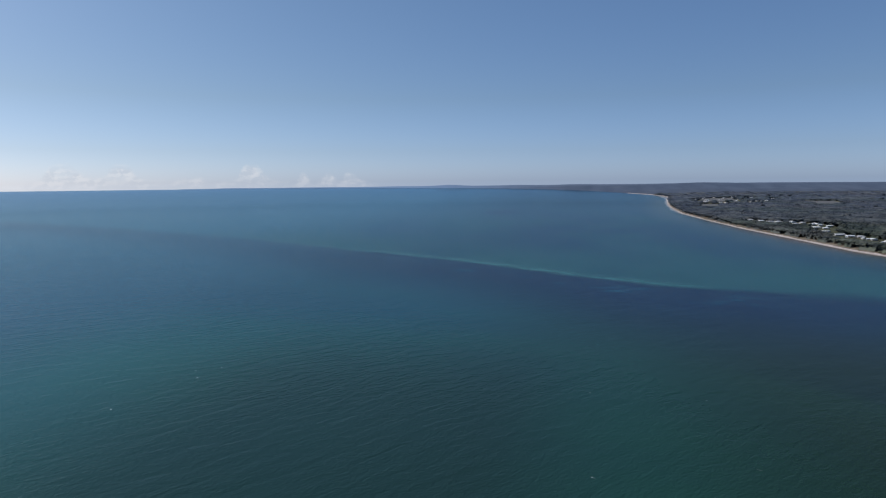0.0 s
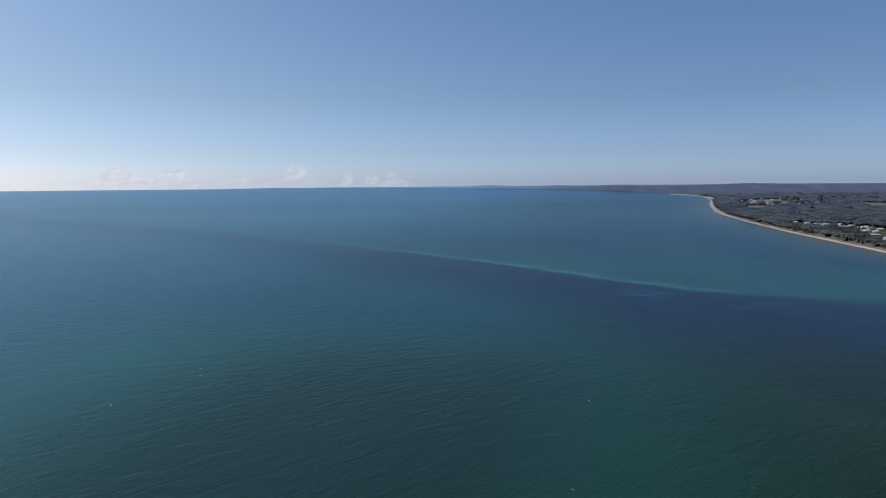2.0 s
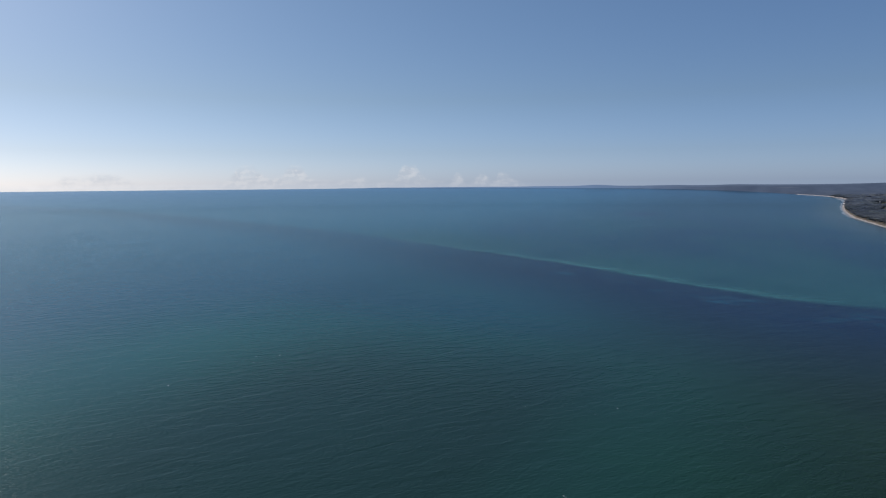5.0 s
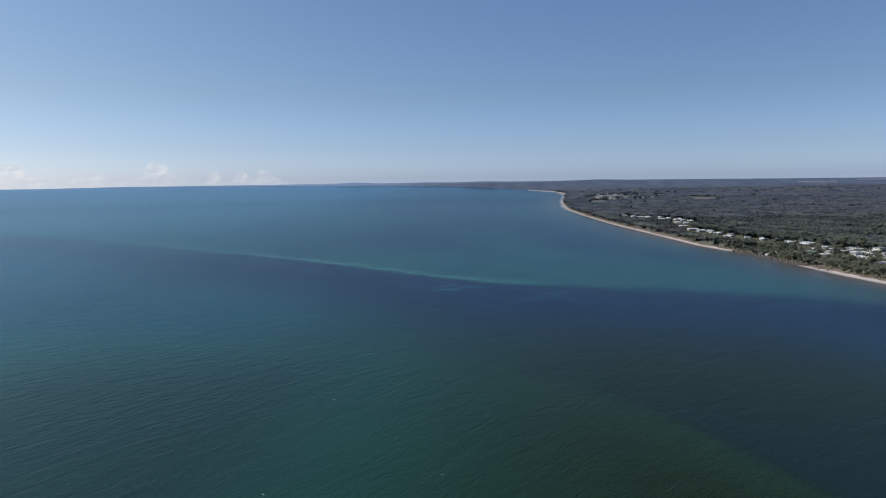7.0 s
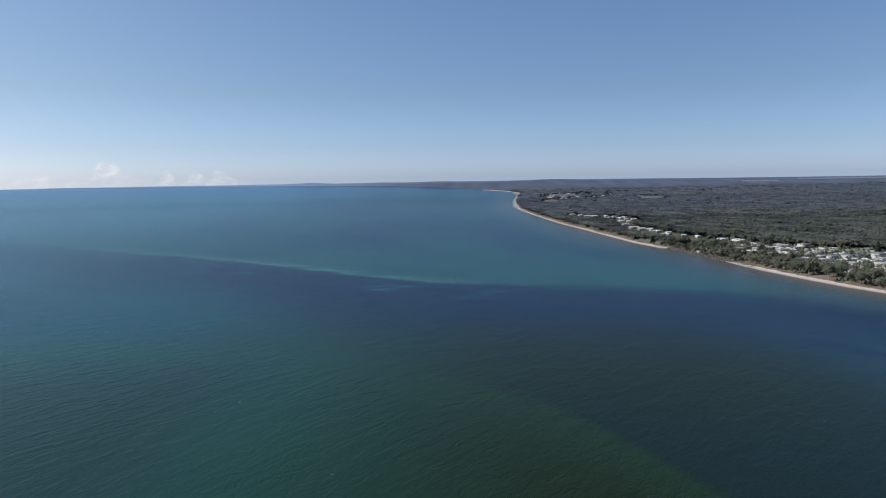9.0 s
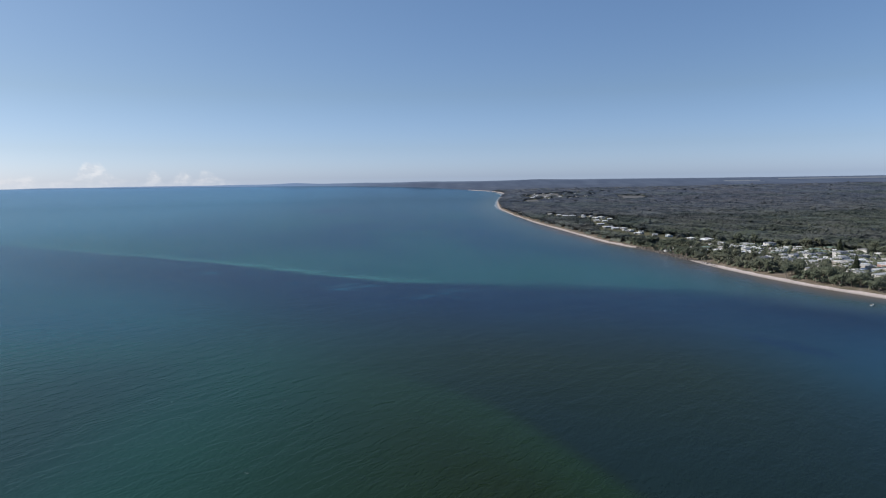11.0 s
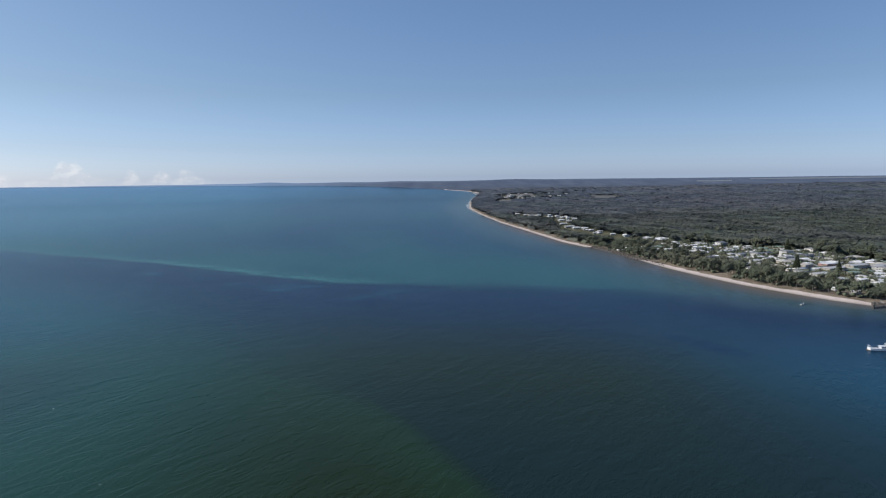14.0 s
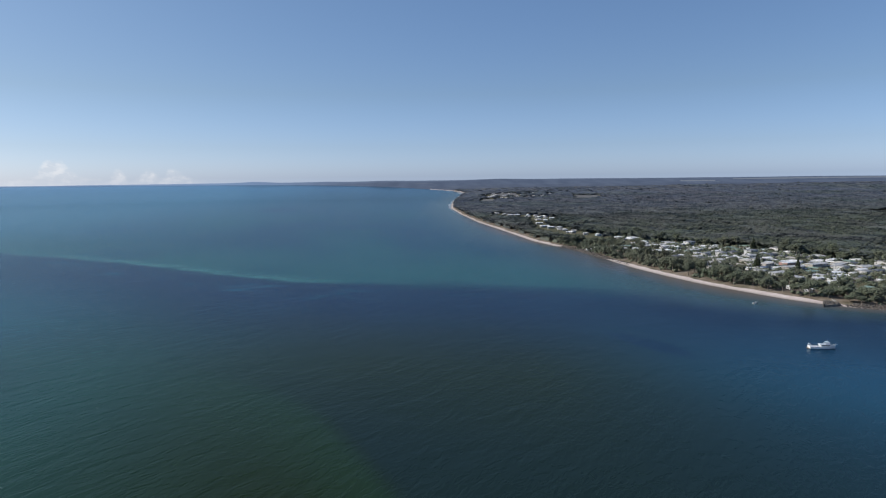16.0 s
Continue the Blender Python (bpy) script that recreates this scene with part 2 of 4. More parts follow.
# ---- materials ----
def sea_material():
    m = Nodes("sea_water")
    pos = m.coords()
    x, y, _ = m.xyz(pos)
    wob = m.math("MULTIPLY_ADD", m.noise(pos, 0.012, 4), 36.0, -18.0)
    bar = [(-2600, 1920), (-1383, 1418), (-880, 1190), (-620, 1038), (-450, 928), (-300, 836), (-200, 768), (-125, 712), (-60, 662), (-28, 640), (6, 630), (85, 612), (194, 588), (291, 552), (366, 495)]
    d = m.math("ADD", m.math("SUBTRACT", y, m.curve(x, bar, -2600, 366, 400, 1950)), wob)
    # sand, weed, depth and painted sheen tint the water in broad patches and streaks
    broad = m.noise(m.coords((1, 0.45, 1)), 0.0035, 5, 0.62)
    streak = m.noise(m.coords((0.25, 1, 1), 14), 0.012, 5, 0.6)
    fine = m.noise(m.coords((0.5, 1, 1), 25), 0.03, 4, 0.6)
    shelf = m.mix(m.span(broad, 0.38, 0.62), (0.004, 0.033, 0.070), (0.009, 0.063, 0.076))
    shelf = m.mix(m.span(streak, 0.45, 0.7, 0.0, 0.5), shelf, (0.005, 0.031, 0.067))
    # haze and sky sheen painted in: bluer far out, paler to the left
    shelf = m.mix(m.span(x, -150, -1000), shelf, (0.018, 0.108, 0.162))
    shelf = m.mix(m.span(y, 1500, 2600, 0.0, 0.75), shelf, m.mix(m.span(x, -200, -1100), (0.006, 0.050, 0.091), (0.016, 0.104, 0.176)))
    shelf = m.mix(m.math("MULTIPLY", m.span(d, 420, 30), m.math("MULTIPLY", m.span(x, -1100, -250), m.span(broad, 0.30, 0.55, 0.45, 0.9))), shelf, (0.013, 0.077, 0.077))
    channel = m.mix(m.span(fine, 0.4, 0.75), (0.003, 0.014, 0.040), (0.004, 0.021, 0.048))
    green = m.mix(m.span(broad, 0.35, 0.65), (0.011, 0.019, 0.002), (0.014, 0.024, 0.004))
    teal = m.mix(m.span(streak, 0.35, 0.65), (0.017, 0.098, 0.090), (0.018, 0.108, 0.090))
    teal = m.mix(m.span(y, 260, 520), teal, m.mix(m.span(streak, 0.35, 0.65), (0.009, 0.058, 0.088), (0.009, 0.067, 0.088)))
    # sky reflection painted into the colour: brighter to both sides, dark olive between
    near = m.mix(m.span(x, 80, -270), green, teal)
    near = m.mix(m.math("MULTIPLY", m.math("MULTIPLY", m.span(x, -420, -240), m.span(x, -60, -150)), m.span(y, 480, 260, 0.0, 0.8)), near, (0.014, 0.031, 0.027))
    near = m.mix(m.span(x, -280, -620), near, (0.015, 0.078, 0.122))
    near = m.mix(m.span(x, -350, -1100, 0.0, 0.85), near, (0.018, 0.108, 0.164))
    near = m.mix(m.span(x, 150, 350, 0.0, 0.9), near, (0.009, 0.064, 0.122))
    near = m.mix(m.math("MULTIPLY", m.span(d, -300, -70), m.span(x, -700, -150, 0.45, 1.0)), near, channel)
    # edge of the near shoal
    bank = [(-200, 420), (-60, 360), (25, 302), (53, 270), (72, 234), (85, 206), (96, 180), (130, 80)]
    e = m.math("ADD", m.math("SUBTRACT", y, m.curve(x, bank, -200, 130, 60, 440)), m.math("MULTIPLY", wob, 0.3))
    side = m.math("MULTIPLY", m.span(e, -16, 24), m.span(x, -60, 40))
    near = m.mix(m.math("MULTIPLY", side, m.span(d, -400, -250, 0.7, 0.0)), near, (0.009, 0.022, 0.024))
    rim = m.math("MULTIPLY", m.math("MULTIPLY", m.span(e, -90, -10), m.span(e, 16, -8)), m.span(x, -80, 60))
    near = m.mix(m.math("MULTIPLY", rim, 0.42), near, (0.016, 0.046, 0.022))
    lip = m.span(x, 0, 120)
    col = m.mix(m.math("ADD", m.math("MULTIPLY", m.span(d, -18, 8), m.math("SUBTRACT", 1.0, lip)), m.math("MULTIPLY", m.span(d, -55, 40), lip)), near, shelf)
    crest = m.math("MULTIPLY", m.span(d, -10, 5), m.span(d, 52, 5))
    crest = m.math("MULTIPLY", crest, m.math("MULTIPLY", m.span(x, 60, -60, 0.12, 0.6), m.span(x, -700, -250, 0.3, 1.0)))
    col = m.mix(m.math("MULTIPLY", crest, m.span(fine, 0.3, 0.6, 0.35, 1.0)), col, (0.046, 0.150, 0.145))
    # weed bed far out
    wx, wy = m.math("DIVIDE", m.math("ADD", x, 335.0), 72.0), m.math("DIVIDE", m.math("SUBTRACT", y, 2215.0), 150.0)
    wd = m.math("ADD", m.math("ADD", m.math("MULTIPLY", wx, wx), m.math("MULTIPLY", wy, wy)), m.math("MULTIPLY_ADD", m.noise(pos, 0.02, 4), 1.6, -0.8))
    col = m.mix(m.span(wd, 1.3, 0.3, 0.0, 0.9), col, (0.002, 0.020, 0.060))
    # dark strip of weed near the anchorage
    wu, wv = m.xyz(m.coords((1, 1, 1), 64))[:2]
    wu, wv = m.math("DIVIDE", m.math("SUBTRACT", wu, 244 * math.cos(radians(64)) - 367 * math.sin(radians(64))), 38.0), m.math("DIVIDE", m.math("SUBTRACT", wv, 244 * math.sin(radians(64)) + 367 * math.cos(radians(64))), 11.0)
    wd = m.math("ADD", m.math("ADD", m.math("MULTIPLY", wu, wu), m.math("MULTIPLY", wv, wv)), m.math("MULTIPLY_ADD", m.noise(pos, 0.09, 4), 2.0, -1.0))
    col = m.mix(m.span(wd, 1.2, 0.2, 0.0, 0.55), col, (0.002, 0.014, 0.044))
    # pale eddies in the channel
    eddy = m.math("MULTIPLY", m.span(x, 120, -20, 0.2, 1.0), m.math("MULTIPLY", m.span(m.noise(m.coords((0.35, 1, 1), 8), 0.05, 4, 0.6, 0.8), 0.52, 0.66), m.math("MULTIPLY", m.span(d, -110, -60), m.span(d, -15, -40))))
    col = m.mix(m.math("MULTIPLY", eddy, 0.95), col, (0.012, 0.075, 0.12))
    blot = m.math("MULTIPLY", m.span(m.noise(m.coords((0.3, 1, 1), 10), 0.035, 5, 0.65, 0.5), 0.52, 0.62), m.math("MULTIPLY", m.span(d, -150, -90), m.span(d, 0, -30)))
    col = m.mix(m.math("MULTIPLY", blot, m.span(x, -450, -150, 0.0, 0.75)), col, (0.002, 0.010, 0.036))
    # clouded shallows along the beach
    s = m.math("SUBTRACT", m.curve(y, [(400, 532), (444, 451), (491, 408), (571, 375), (677, 352), (810, 342), (895, 331), (990, 303), (1440, 268), (2140, 258), (2700, 308), (3600, 430)], 400, 3600, 200, 600), x)
    s = m.math("ADD", s, m.math("MULTIPLY", wob, 0.8))
    col = m.mix(m.math("MULTIPLY", m.span(s, 140, 15), m.span(y, 300, 480)), col, (0.048, 0.084, 0.096))
    col = m.mix(m.math("MULTIPLY", m.span(s, 44, 2), m.math("MULTIPLY", m.span(y, 380, 450), m.span(y, 2000, 1300))), col, (0.108, 0.106, 0.104))
    col = m.mix(m.math("MULTIPLY", m.span(s, 12, 0), m.math("MULTIPLY", m.span(y, 380, 450), m.span(y, 1700, 1000))), col, (0.13, 0.112, 0.10))
    surf = m.math("MULTIPLY", m.span(s, 9, 2), m.span(y, 1500, 2500, 0.0, 0.55))
    col = m.mix(surf, col, (0.55, 0.56, 0.57))
    murk = m.math("MULTIPLY", m.span(s, 80, 5), m.math("MULTIPLY", m.span(y, 600, 700), m.span(y, 920, 820)))
    col = m.mix(m.math("MULTIPLY", murk, 0.6), col, (0.082, 0.088, 0.092))
    # rare small whitecaps
    cap = m.math("MULTIPLY", m.span(x, 40, -20), m.math("MULTIPLY", m.span(m.noise(m.coords((0.5, 1, 1), 20), 0.35, 2), 0.75, 0.79), m.span(m.noise(pos, 0.013, 2), 0.5, 0.65)))
    col = m.mix(cap, col, (0.55, 0.6, 0.6))
    # waves: swell and chop in long crests, ripples over them, all stronger in gusts
    reach = m.math("SQRT", m.math("ADD", m.math("MULTIPLY", x, x), m.math("MULTIPLY", y, y)))
    calm = m.span(reach, 900, 3500, 1.0, 0.12)
    gust = m.math("MULTIPLY", calm, m.span(m.noise(m.coords((1, 0.5, 1)), 0.011, 3), 0.3, 0.7, 0.55, 1.0))
    swl = m.noise(m.coords((0.36, 1, 1), -50), 0.11, 2, 0.5, 0.7)
    chop = m.noise(m.coords((0.45, 1, 1), -56), 0.26, 3, 0.55, 0.8)
    ripple = m.noise(m.coords((0.6, 1, 1), -48), 0.8, 2, 0.6)
    long = m.bump(m.math("MULTIPLY", chop, gust), 1.0, 0.30, m.bump(m.math("MULTIPLY", swl, calm), 1.0, 0.30))
    n = m.bump(m.math("MULTIPLY", ripple, gust), 1.0, 0.37, long)
    # light scattered up out of the water, under a sheen that grows towards the distance
    body, gloss, both = m.n.new("ShaderNodeBsdfDiffuse"), m.n.new("ShaderNodeBsdfGlossy"), m.n.new("ShaderNodeMixShader")
    fres = m.n.new("ShaderNodeFresnel")
    fres.inputs["IOR"].default_value, gloss.inputs["Roughness"].default_value = 1.333, 0.16
    # far out, where the sheet is drawn together, the sheen is that of level water
    level = m.n.new("ShaderNodeMix")
    level.data_type = "VECTOR"
    level.inputs[5].default_value = (0, 0, 1)
    m.put(level.inputs[0], m.span(reach, 2600, 3400))
    m.put(level.inputs[4], long)
    for sock, wave in ((body.inputs["Normal"], n), (gloss.inputs["Normal"], n), (fres.inputs["Normal"], level.outputs[1])):
        m.put(sock, wave)
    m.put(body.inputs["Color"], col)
    m.put(gloss.inputs["Color"], (0.87, 0.95, 0.98, 1))
    sheen = m.math("DIVIDE", m.math("MULTIPLY", fres.outputs[0], 0.72), m.math("MULTIPLY_ADD", fres.outputs[0], 0.9, 1.0))
    m.put(both.inputs[0], m.math("MULTIPLY_ADD", m.math("POWER", fres.outputs[0], 10.0), 0.36, sheen))
    m.l.new(body.outputs[0], both.inputs[1])
    m.l.new(gloss.outputs[0], both.inputs[2])
    m.l.new(both.outputs[0], m.out.inputs["Surface"])
    m.n.remove(m.bsdf)
    return m.mat


def ground_material():
    m = Nodes("ground_cover")
    pos = m.coords()
    x, y, _ = m.xyz(pos)
    broad, fine = m.noise(pos, 0.006, 5), m.noise(pos, 0.11, 5)
    grass = m.mix(m.span(fine, 0.3, 0.7), (0.075, 0.078, 0.042), (0.165, 0.150, 0.098))
    scrub = m.mix(m.span(broad, 0.35, 0.65), (0.050, 0.058, 0.034), (0.100, 0.098, 0.062))
    col = m.mix(m.span(m.noise(pos, 0.02, 4), 0.4, 0.62), scrub, grass)
    patch = m.noise(pos, 0.045, 3)
    col = m.mix(m.span(patch, 0.60, 0.70, 0, 0.7), col, (0.19, 0.165, 0.12))
    d = m.math("SUBTRACT", x, m.curve(y, [(400, 532), (444, 451), (491, 408), (571, 375), (677, 352), (810, 342), (895, 331), (990, 303), (1440, 268), (2140, 258), (2700, 308), (3600, 430)], 400, 3600, 200, 600))
    earth = m.mix(m.span(fine, 0.3, 0.7), (0.135, 0.108, 0.082), (0.24, 0.20, 0.16))
    col = m.mix(m.math("MULTIPLY", m.span(d, 62, 30), m.span(m.noise(pos, 0.06, 3), 0.3, 0.5, 0.35, 0.95)), col, earth)
    m.set(Base_Color=col, Roughness=0.95, Normal=m.bump(fine, 0.5, 0.4))
    m.bsdf.inputs["Specular IOR Level"].default_value = 0.1
    return m.mat


def leaf_material(name, dark, light, island=True):
    m = Nodes(name)
    fine = m.noise(m.coords(), 1.1, 3)
    col = m.mix(m.random(island), dark, light)
    col = m.mix(m.span(m.random(), 0.0, 1.0, 0.0, 0.5), col, tuple(c * k for c, k in zip(light, (1.15, 1.2, 1.05))))
    col = m.mix(m.span(m.noise(m.coords(), 0.07, 2), 0.5, 0.62, 0.0, 0.45), col, tuple(c * 0.75 for c in dark))
    stand = m.noise(m.coords((1, 0.6, 1)), 0.013, 4, 0.6)
    col = m.mix(m.span(stand, 0.35, 0.68, 0.0, 0.55), col, tuple(0.5 * (a + b) * k for a, b, k in zip(dark, light, (1.30, 1.10, 1.12))))
    col = m.mix(m.span(m.noise(m.coords(), 0.004, 3), 0.42, 0.7, 0.0, 0.4), col, dark)
    col = m.mix(m.span(fine, 0.35, 0.7), m.mix(0.22, col, (0.02, 0.024, 0.012)), col)
    m.set(Base_Color=col, Roughness=0.75, Normal=m.bump(fine, 0.5, 0.4, m.lofty(0.6)))
    m.bsdf.inputs["Specular IOR Level"].default_value = 0.15
    return m.mat


def wood_material():
    m = Nodes("gum_forest_leaves_hazed")
    pos = m.coords()
    y = m.xyz(pos)[1]
    patch = m.noise(m.coords((1, 0.5, 1)), 0.006, 5, 0.6)
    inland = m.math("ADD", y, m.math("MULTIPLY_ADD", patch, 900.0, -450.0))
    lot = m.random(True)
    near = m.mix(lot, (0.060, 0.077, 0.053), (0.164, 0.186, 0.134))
    # distance haze put into the leaf colour: bluer tones farther inland
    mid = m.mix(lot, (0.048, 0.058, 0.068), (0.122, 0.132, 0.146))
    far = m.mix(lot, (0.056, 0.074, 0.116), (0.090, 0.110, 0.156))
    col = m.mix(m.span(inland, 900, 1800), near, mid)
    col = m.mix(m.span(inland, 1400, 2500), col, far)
    stand = m.noise(m.coords((1, 0.5, 1), 12), 0.011, 5, 0.68)
    col = m.mix(m.span(stand, 0.48, 0.64, 0.0, 0.55), col, (0.140, 0.142, 0.146))
    col = m.mix(m.span(stand, 0.47, 0.32, 0.0, 0.5), col, (0.058, 0.074, 0.058))
    grove = m.noise(m.coords((1, 0.4, 1), -20), 0.0034, 3, 0.6)
    col = m.mix(m.span(grove, 0.5, 0.66, 0.0, 0.45), col, (0.128, 0.121, 0.130))
    col = m.mix(m.span(grove, 0.48, 0.36, 0.0, 0.4), col, (0.077, 0.107, 0.084))
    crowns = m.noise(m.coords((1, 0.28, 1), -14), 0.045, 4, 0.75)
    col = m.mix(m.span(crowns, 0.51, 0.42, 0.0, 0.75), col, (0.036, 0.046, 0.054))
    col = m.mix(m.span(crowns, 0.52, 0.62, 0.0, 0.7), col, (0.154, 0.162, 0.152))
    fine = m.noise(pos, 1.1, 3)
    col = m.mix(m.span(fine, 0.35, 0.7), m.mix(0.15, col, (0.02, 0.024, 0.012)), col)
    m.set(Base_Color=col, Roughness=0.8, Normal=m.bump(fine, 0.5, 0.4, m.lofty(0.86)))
    m.bsdf.inputs["Specular IOR Level"].default_value = 0.12
    return m.mat


def sand_material():
    m = Nodes("beach_sand")
    pos = m.coords()
    z = m.xyz(pos)[2]
    sand = m.mix(m.span(m.noise(pos, 0.25, 4), 0.3, 0.7), (0.46, 0.395, 0.37), (0.57, 0.51, 0.485))
    litter = m.noise(m.coords((1, 1, 1)), 0.5, 5)
    sand = m.mix(m.span(litter, 0.62, 0.72, 0, 0.5), sand, (0.16, 0.13, 0.09))
    wet = m.mix(m.span(z, 0.05, 0.8), (0.31, 0.275, 0.25), sand)
    m.set(Base_Color=wet, Roughness=0.9, Normal=m.bump(litter, 0.4, 0.15))
    m.bsdf.inputs["Specular IOR Level"].default_value = 0.15
    return m.mat


def plain_material(name, a, b, scale=0.6, rough=0.7, metal=0.0, depth=0.03, spec=0.3, objects=0.0):
    """A weathered surface: two tones in blotches, streaks and fine grain. objects: how far each piece's tone strays."""
    m = Nodes(name)
    pos = m.coords()
    blot, grain = m.noise(pos, scale, 5), m.noise(pos, scale * 9, 3)
    col = m.mix(m.span(blot, 0.3, 0.7), a, b)
    col = m.mix(m.span(grain, 0.45, 0.75, 0, 0.25), col, (0.06, 0.055, 0.05))
    if objects:
        v = m.span(m.random(), 0, 1, 1 - objects, 1 + objects, smooth=False)
        h = m.n.new("ShaderNodeHueSaturation")
        m.put(h.inputs["Value"], v)
        m.put(h.inputs["Color"], col)
        col = h.outputs[0]
    m.set(Base_Color=col, Roughness=rough, Metallic=metal, Normal=m.bump(grain, 0.5, depth))
    m.bsdf.inputs["Specular IOR Level"].default_value = spec
    return m.mat


def roof_material(name, col):
    """Ribbed steel sheet, faded and stained."""
    m = Nodes(name)
    pos = m.coords()
    blot = m.noise(pos, 0.5, 5)
    w = m.n.new("ShaderNodeTexWave")
    w.inputs["Scale"].default_value = 1.6
    m.put(w.inputs["Vector"], m.coords((1, 1, 1), 18))
    dirt = tuple(c * 0.62 for c in col)
    m.set(Base_Color=m.mix(m.span(blot, 0.35, 0.75), col, dirt), Roughness=0.45, Metallic=0.0, Normal=m.bump(w.outputs[1], 0.35, 0.05))
    return m.mat


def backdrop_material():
    m = Nodes("far_country_haze")
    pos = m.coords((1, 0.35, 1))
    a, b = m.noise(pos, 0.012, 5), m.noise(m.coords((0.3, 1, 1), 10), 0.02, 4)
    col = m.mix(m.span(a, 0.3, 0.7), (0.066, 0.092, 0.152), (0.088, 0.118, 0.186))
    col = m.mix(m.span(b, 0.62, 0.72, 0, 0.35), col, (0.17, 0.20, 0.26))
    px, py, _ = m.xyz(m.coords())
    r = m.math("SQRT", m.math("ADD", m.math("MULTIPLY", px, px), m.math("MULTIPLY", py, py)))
    # haze painted in: darker close by, paler with distance and to the left
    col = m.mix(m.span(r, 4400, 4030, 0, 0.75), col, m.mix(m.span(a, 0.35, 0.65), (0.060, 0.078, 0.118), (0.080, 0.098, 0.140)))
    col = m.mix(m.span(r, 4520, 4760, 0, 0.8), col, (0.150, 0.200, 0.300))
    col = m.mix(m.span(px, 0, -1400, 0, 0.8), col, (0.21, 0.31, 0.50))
    # the land glows in its haze colour instead of taking the sun
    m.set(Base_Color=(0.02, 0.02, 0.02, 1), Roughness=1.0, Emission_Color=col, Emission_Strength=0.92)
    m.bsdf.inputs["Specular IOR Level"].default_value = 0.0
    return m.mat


def glass_material():
    m = Nodes("window_glass")
    m.set(Base_Color=(0.03, 0.04, 0.05, 1), Roughness=0.08, IOR=1.5)
    return m.mat


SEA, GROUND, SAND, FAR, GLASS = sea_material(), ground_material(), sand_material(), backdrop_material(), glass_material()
WOOD_LEAF = wood_material()
TREE_LEAF = leaf_material("shore_leaves", (0.112, 0.134, 0.096), (0.180, 0.198, 0.142))
PINE_LEAF = leaf_material("pine_leaves", (0.028, 0.040, 0.024), (0.056, 0.070, 0.042))
BARK = plain_material("bark", (0.16, 0.13, 0.10), (0.30, 0.26, 0.21), 1.5, 0.9)
ROCK = plain_material("dark_rock", (0.075, 0.068, 0.060), (0.165, 0.148, 0.132), 0.5, 0.9, depth=0.2)
CONCRETE = plain_material("concrete", (0.20, 0.185, 0.17), (0.34, 0.32, 0.29), 0.35, 0.9)
DARK_CONCRETE = plain_material("dark_concrete", (0.13, 0.12, 0.11), (0.24, 0.22, 0.20), 0.4, 0.9)
ASPHALT = plain_material("asphalt", (0.045, 0.045, 0.047), (0.085, 0.083, 0.08), 0.2, 0.9)
TRIM = plain_material("white_trim", (0.62, 0.62, 0.60), (0.78, 0.78, 0.76), 0.8, 0.5)
TIMBER = plain_material("deck_timber", (0.17, 0.12, 0.08), (0.30, 0.23, 0.16), 1.2, 0.8)
WALL_WHITE = plain_material("white_boards", (0.44, 0.43, 0.41), (0.60, 0.59, 0.57), 0.5, 0.6)
WALL_CREAM = plain_material("cream_render", (0.32, 0.295, 0.26), (0.42, 0.395, 0.35), 0.5, 0.75)
WALL_GREY = plain_material("grey_boards", (0.20, 0.205, 0.21), (0.30, 0.305, 0.31), 0.5, 0.65)
WALL_BLUE = plain_material("pale_blue_boards", (0.28, 0.34, 0.39), (0.36, 0.42, 0.47), 0.5, 0.65)
WALL_BRICK = plain_material("red_brick", (0.29, 0.17, 0.145), (0.39, 0.245, 0.21), 0.9, 0.85)
GEL = plain_material("boat_white", (0.70, 0.71, 0.72), (0.80, 0.81, 0.82), 0.7, 0.25, spec=0.5)
NAVY = plain_material("boat_blue", (0.03, 0.05, 0.11), (0.05, 0.08, 0.15), 0.7, 0.35)
STEEL = plain_material("brushed_steel", (0.45, 0.46, 0.47), (0.60, 0.61, 0.62), 1.5, 0.35, metal=0.8)
RUBBER = plain_material("dark_rubber", (0.02, 0.02, 0.022), (0.05, 0.05, 0.05), 1.0, 0.7)
ROOFS = {n: roof_material(n + "_roof", c) for n, c in dict(white=(0.82, 0.82, 0.81), pale=(0.52, 0.52, 0.51), grey=(0.27, 0.28, 0.29), cream=(0.62, 0.575, 0.50),
         rust=(0.27, 0.155, 0.12), green=(0.24, 0.33, 0.27), slate=(0.12, 0.13, 0.145)).items()}

# ---- sea ----
rad = np.concatenate([np.linspace(0, 600, 31), np.geomspace(640, 3000, 40), np.geomspace(3060, 40000, 80)])
ang = np.linspace(0, 2 * np.pi, 541)
rr, aa = np.meshgrid(rad, ang, indexing="ij")
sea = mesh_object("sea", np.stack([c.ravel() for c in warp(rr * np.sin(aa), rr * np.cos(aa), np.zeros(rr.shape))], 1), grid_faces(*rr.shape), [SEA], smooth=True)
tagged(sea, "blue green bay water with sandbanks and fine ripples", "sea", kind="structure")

# ---- land ----
ys = np.concatenate([np.linspace(-3000, 380, 40), np.linspace(400, 1000, 160), np.linspace(1008, 3000, 170), np.geomspace(3020, 42000, 150)])
ds = np.concatenate([[-90, -40, -16, -6], np.linspace(0, 34, 18), np.linspace(40, 700, 90), np.geomspace(715, 45000, 130)])
yy, dd = np.meshgrid(ys, ds, indexing="ij")
xx = shore(yy) + dd
lv = np.stack([c.ravel() for c in warp(xx, yy, ground_z(xx, yy))], 1)
lf = grid_faces(*xx.shape)
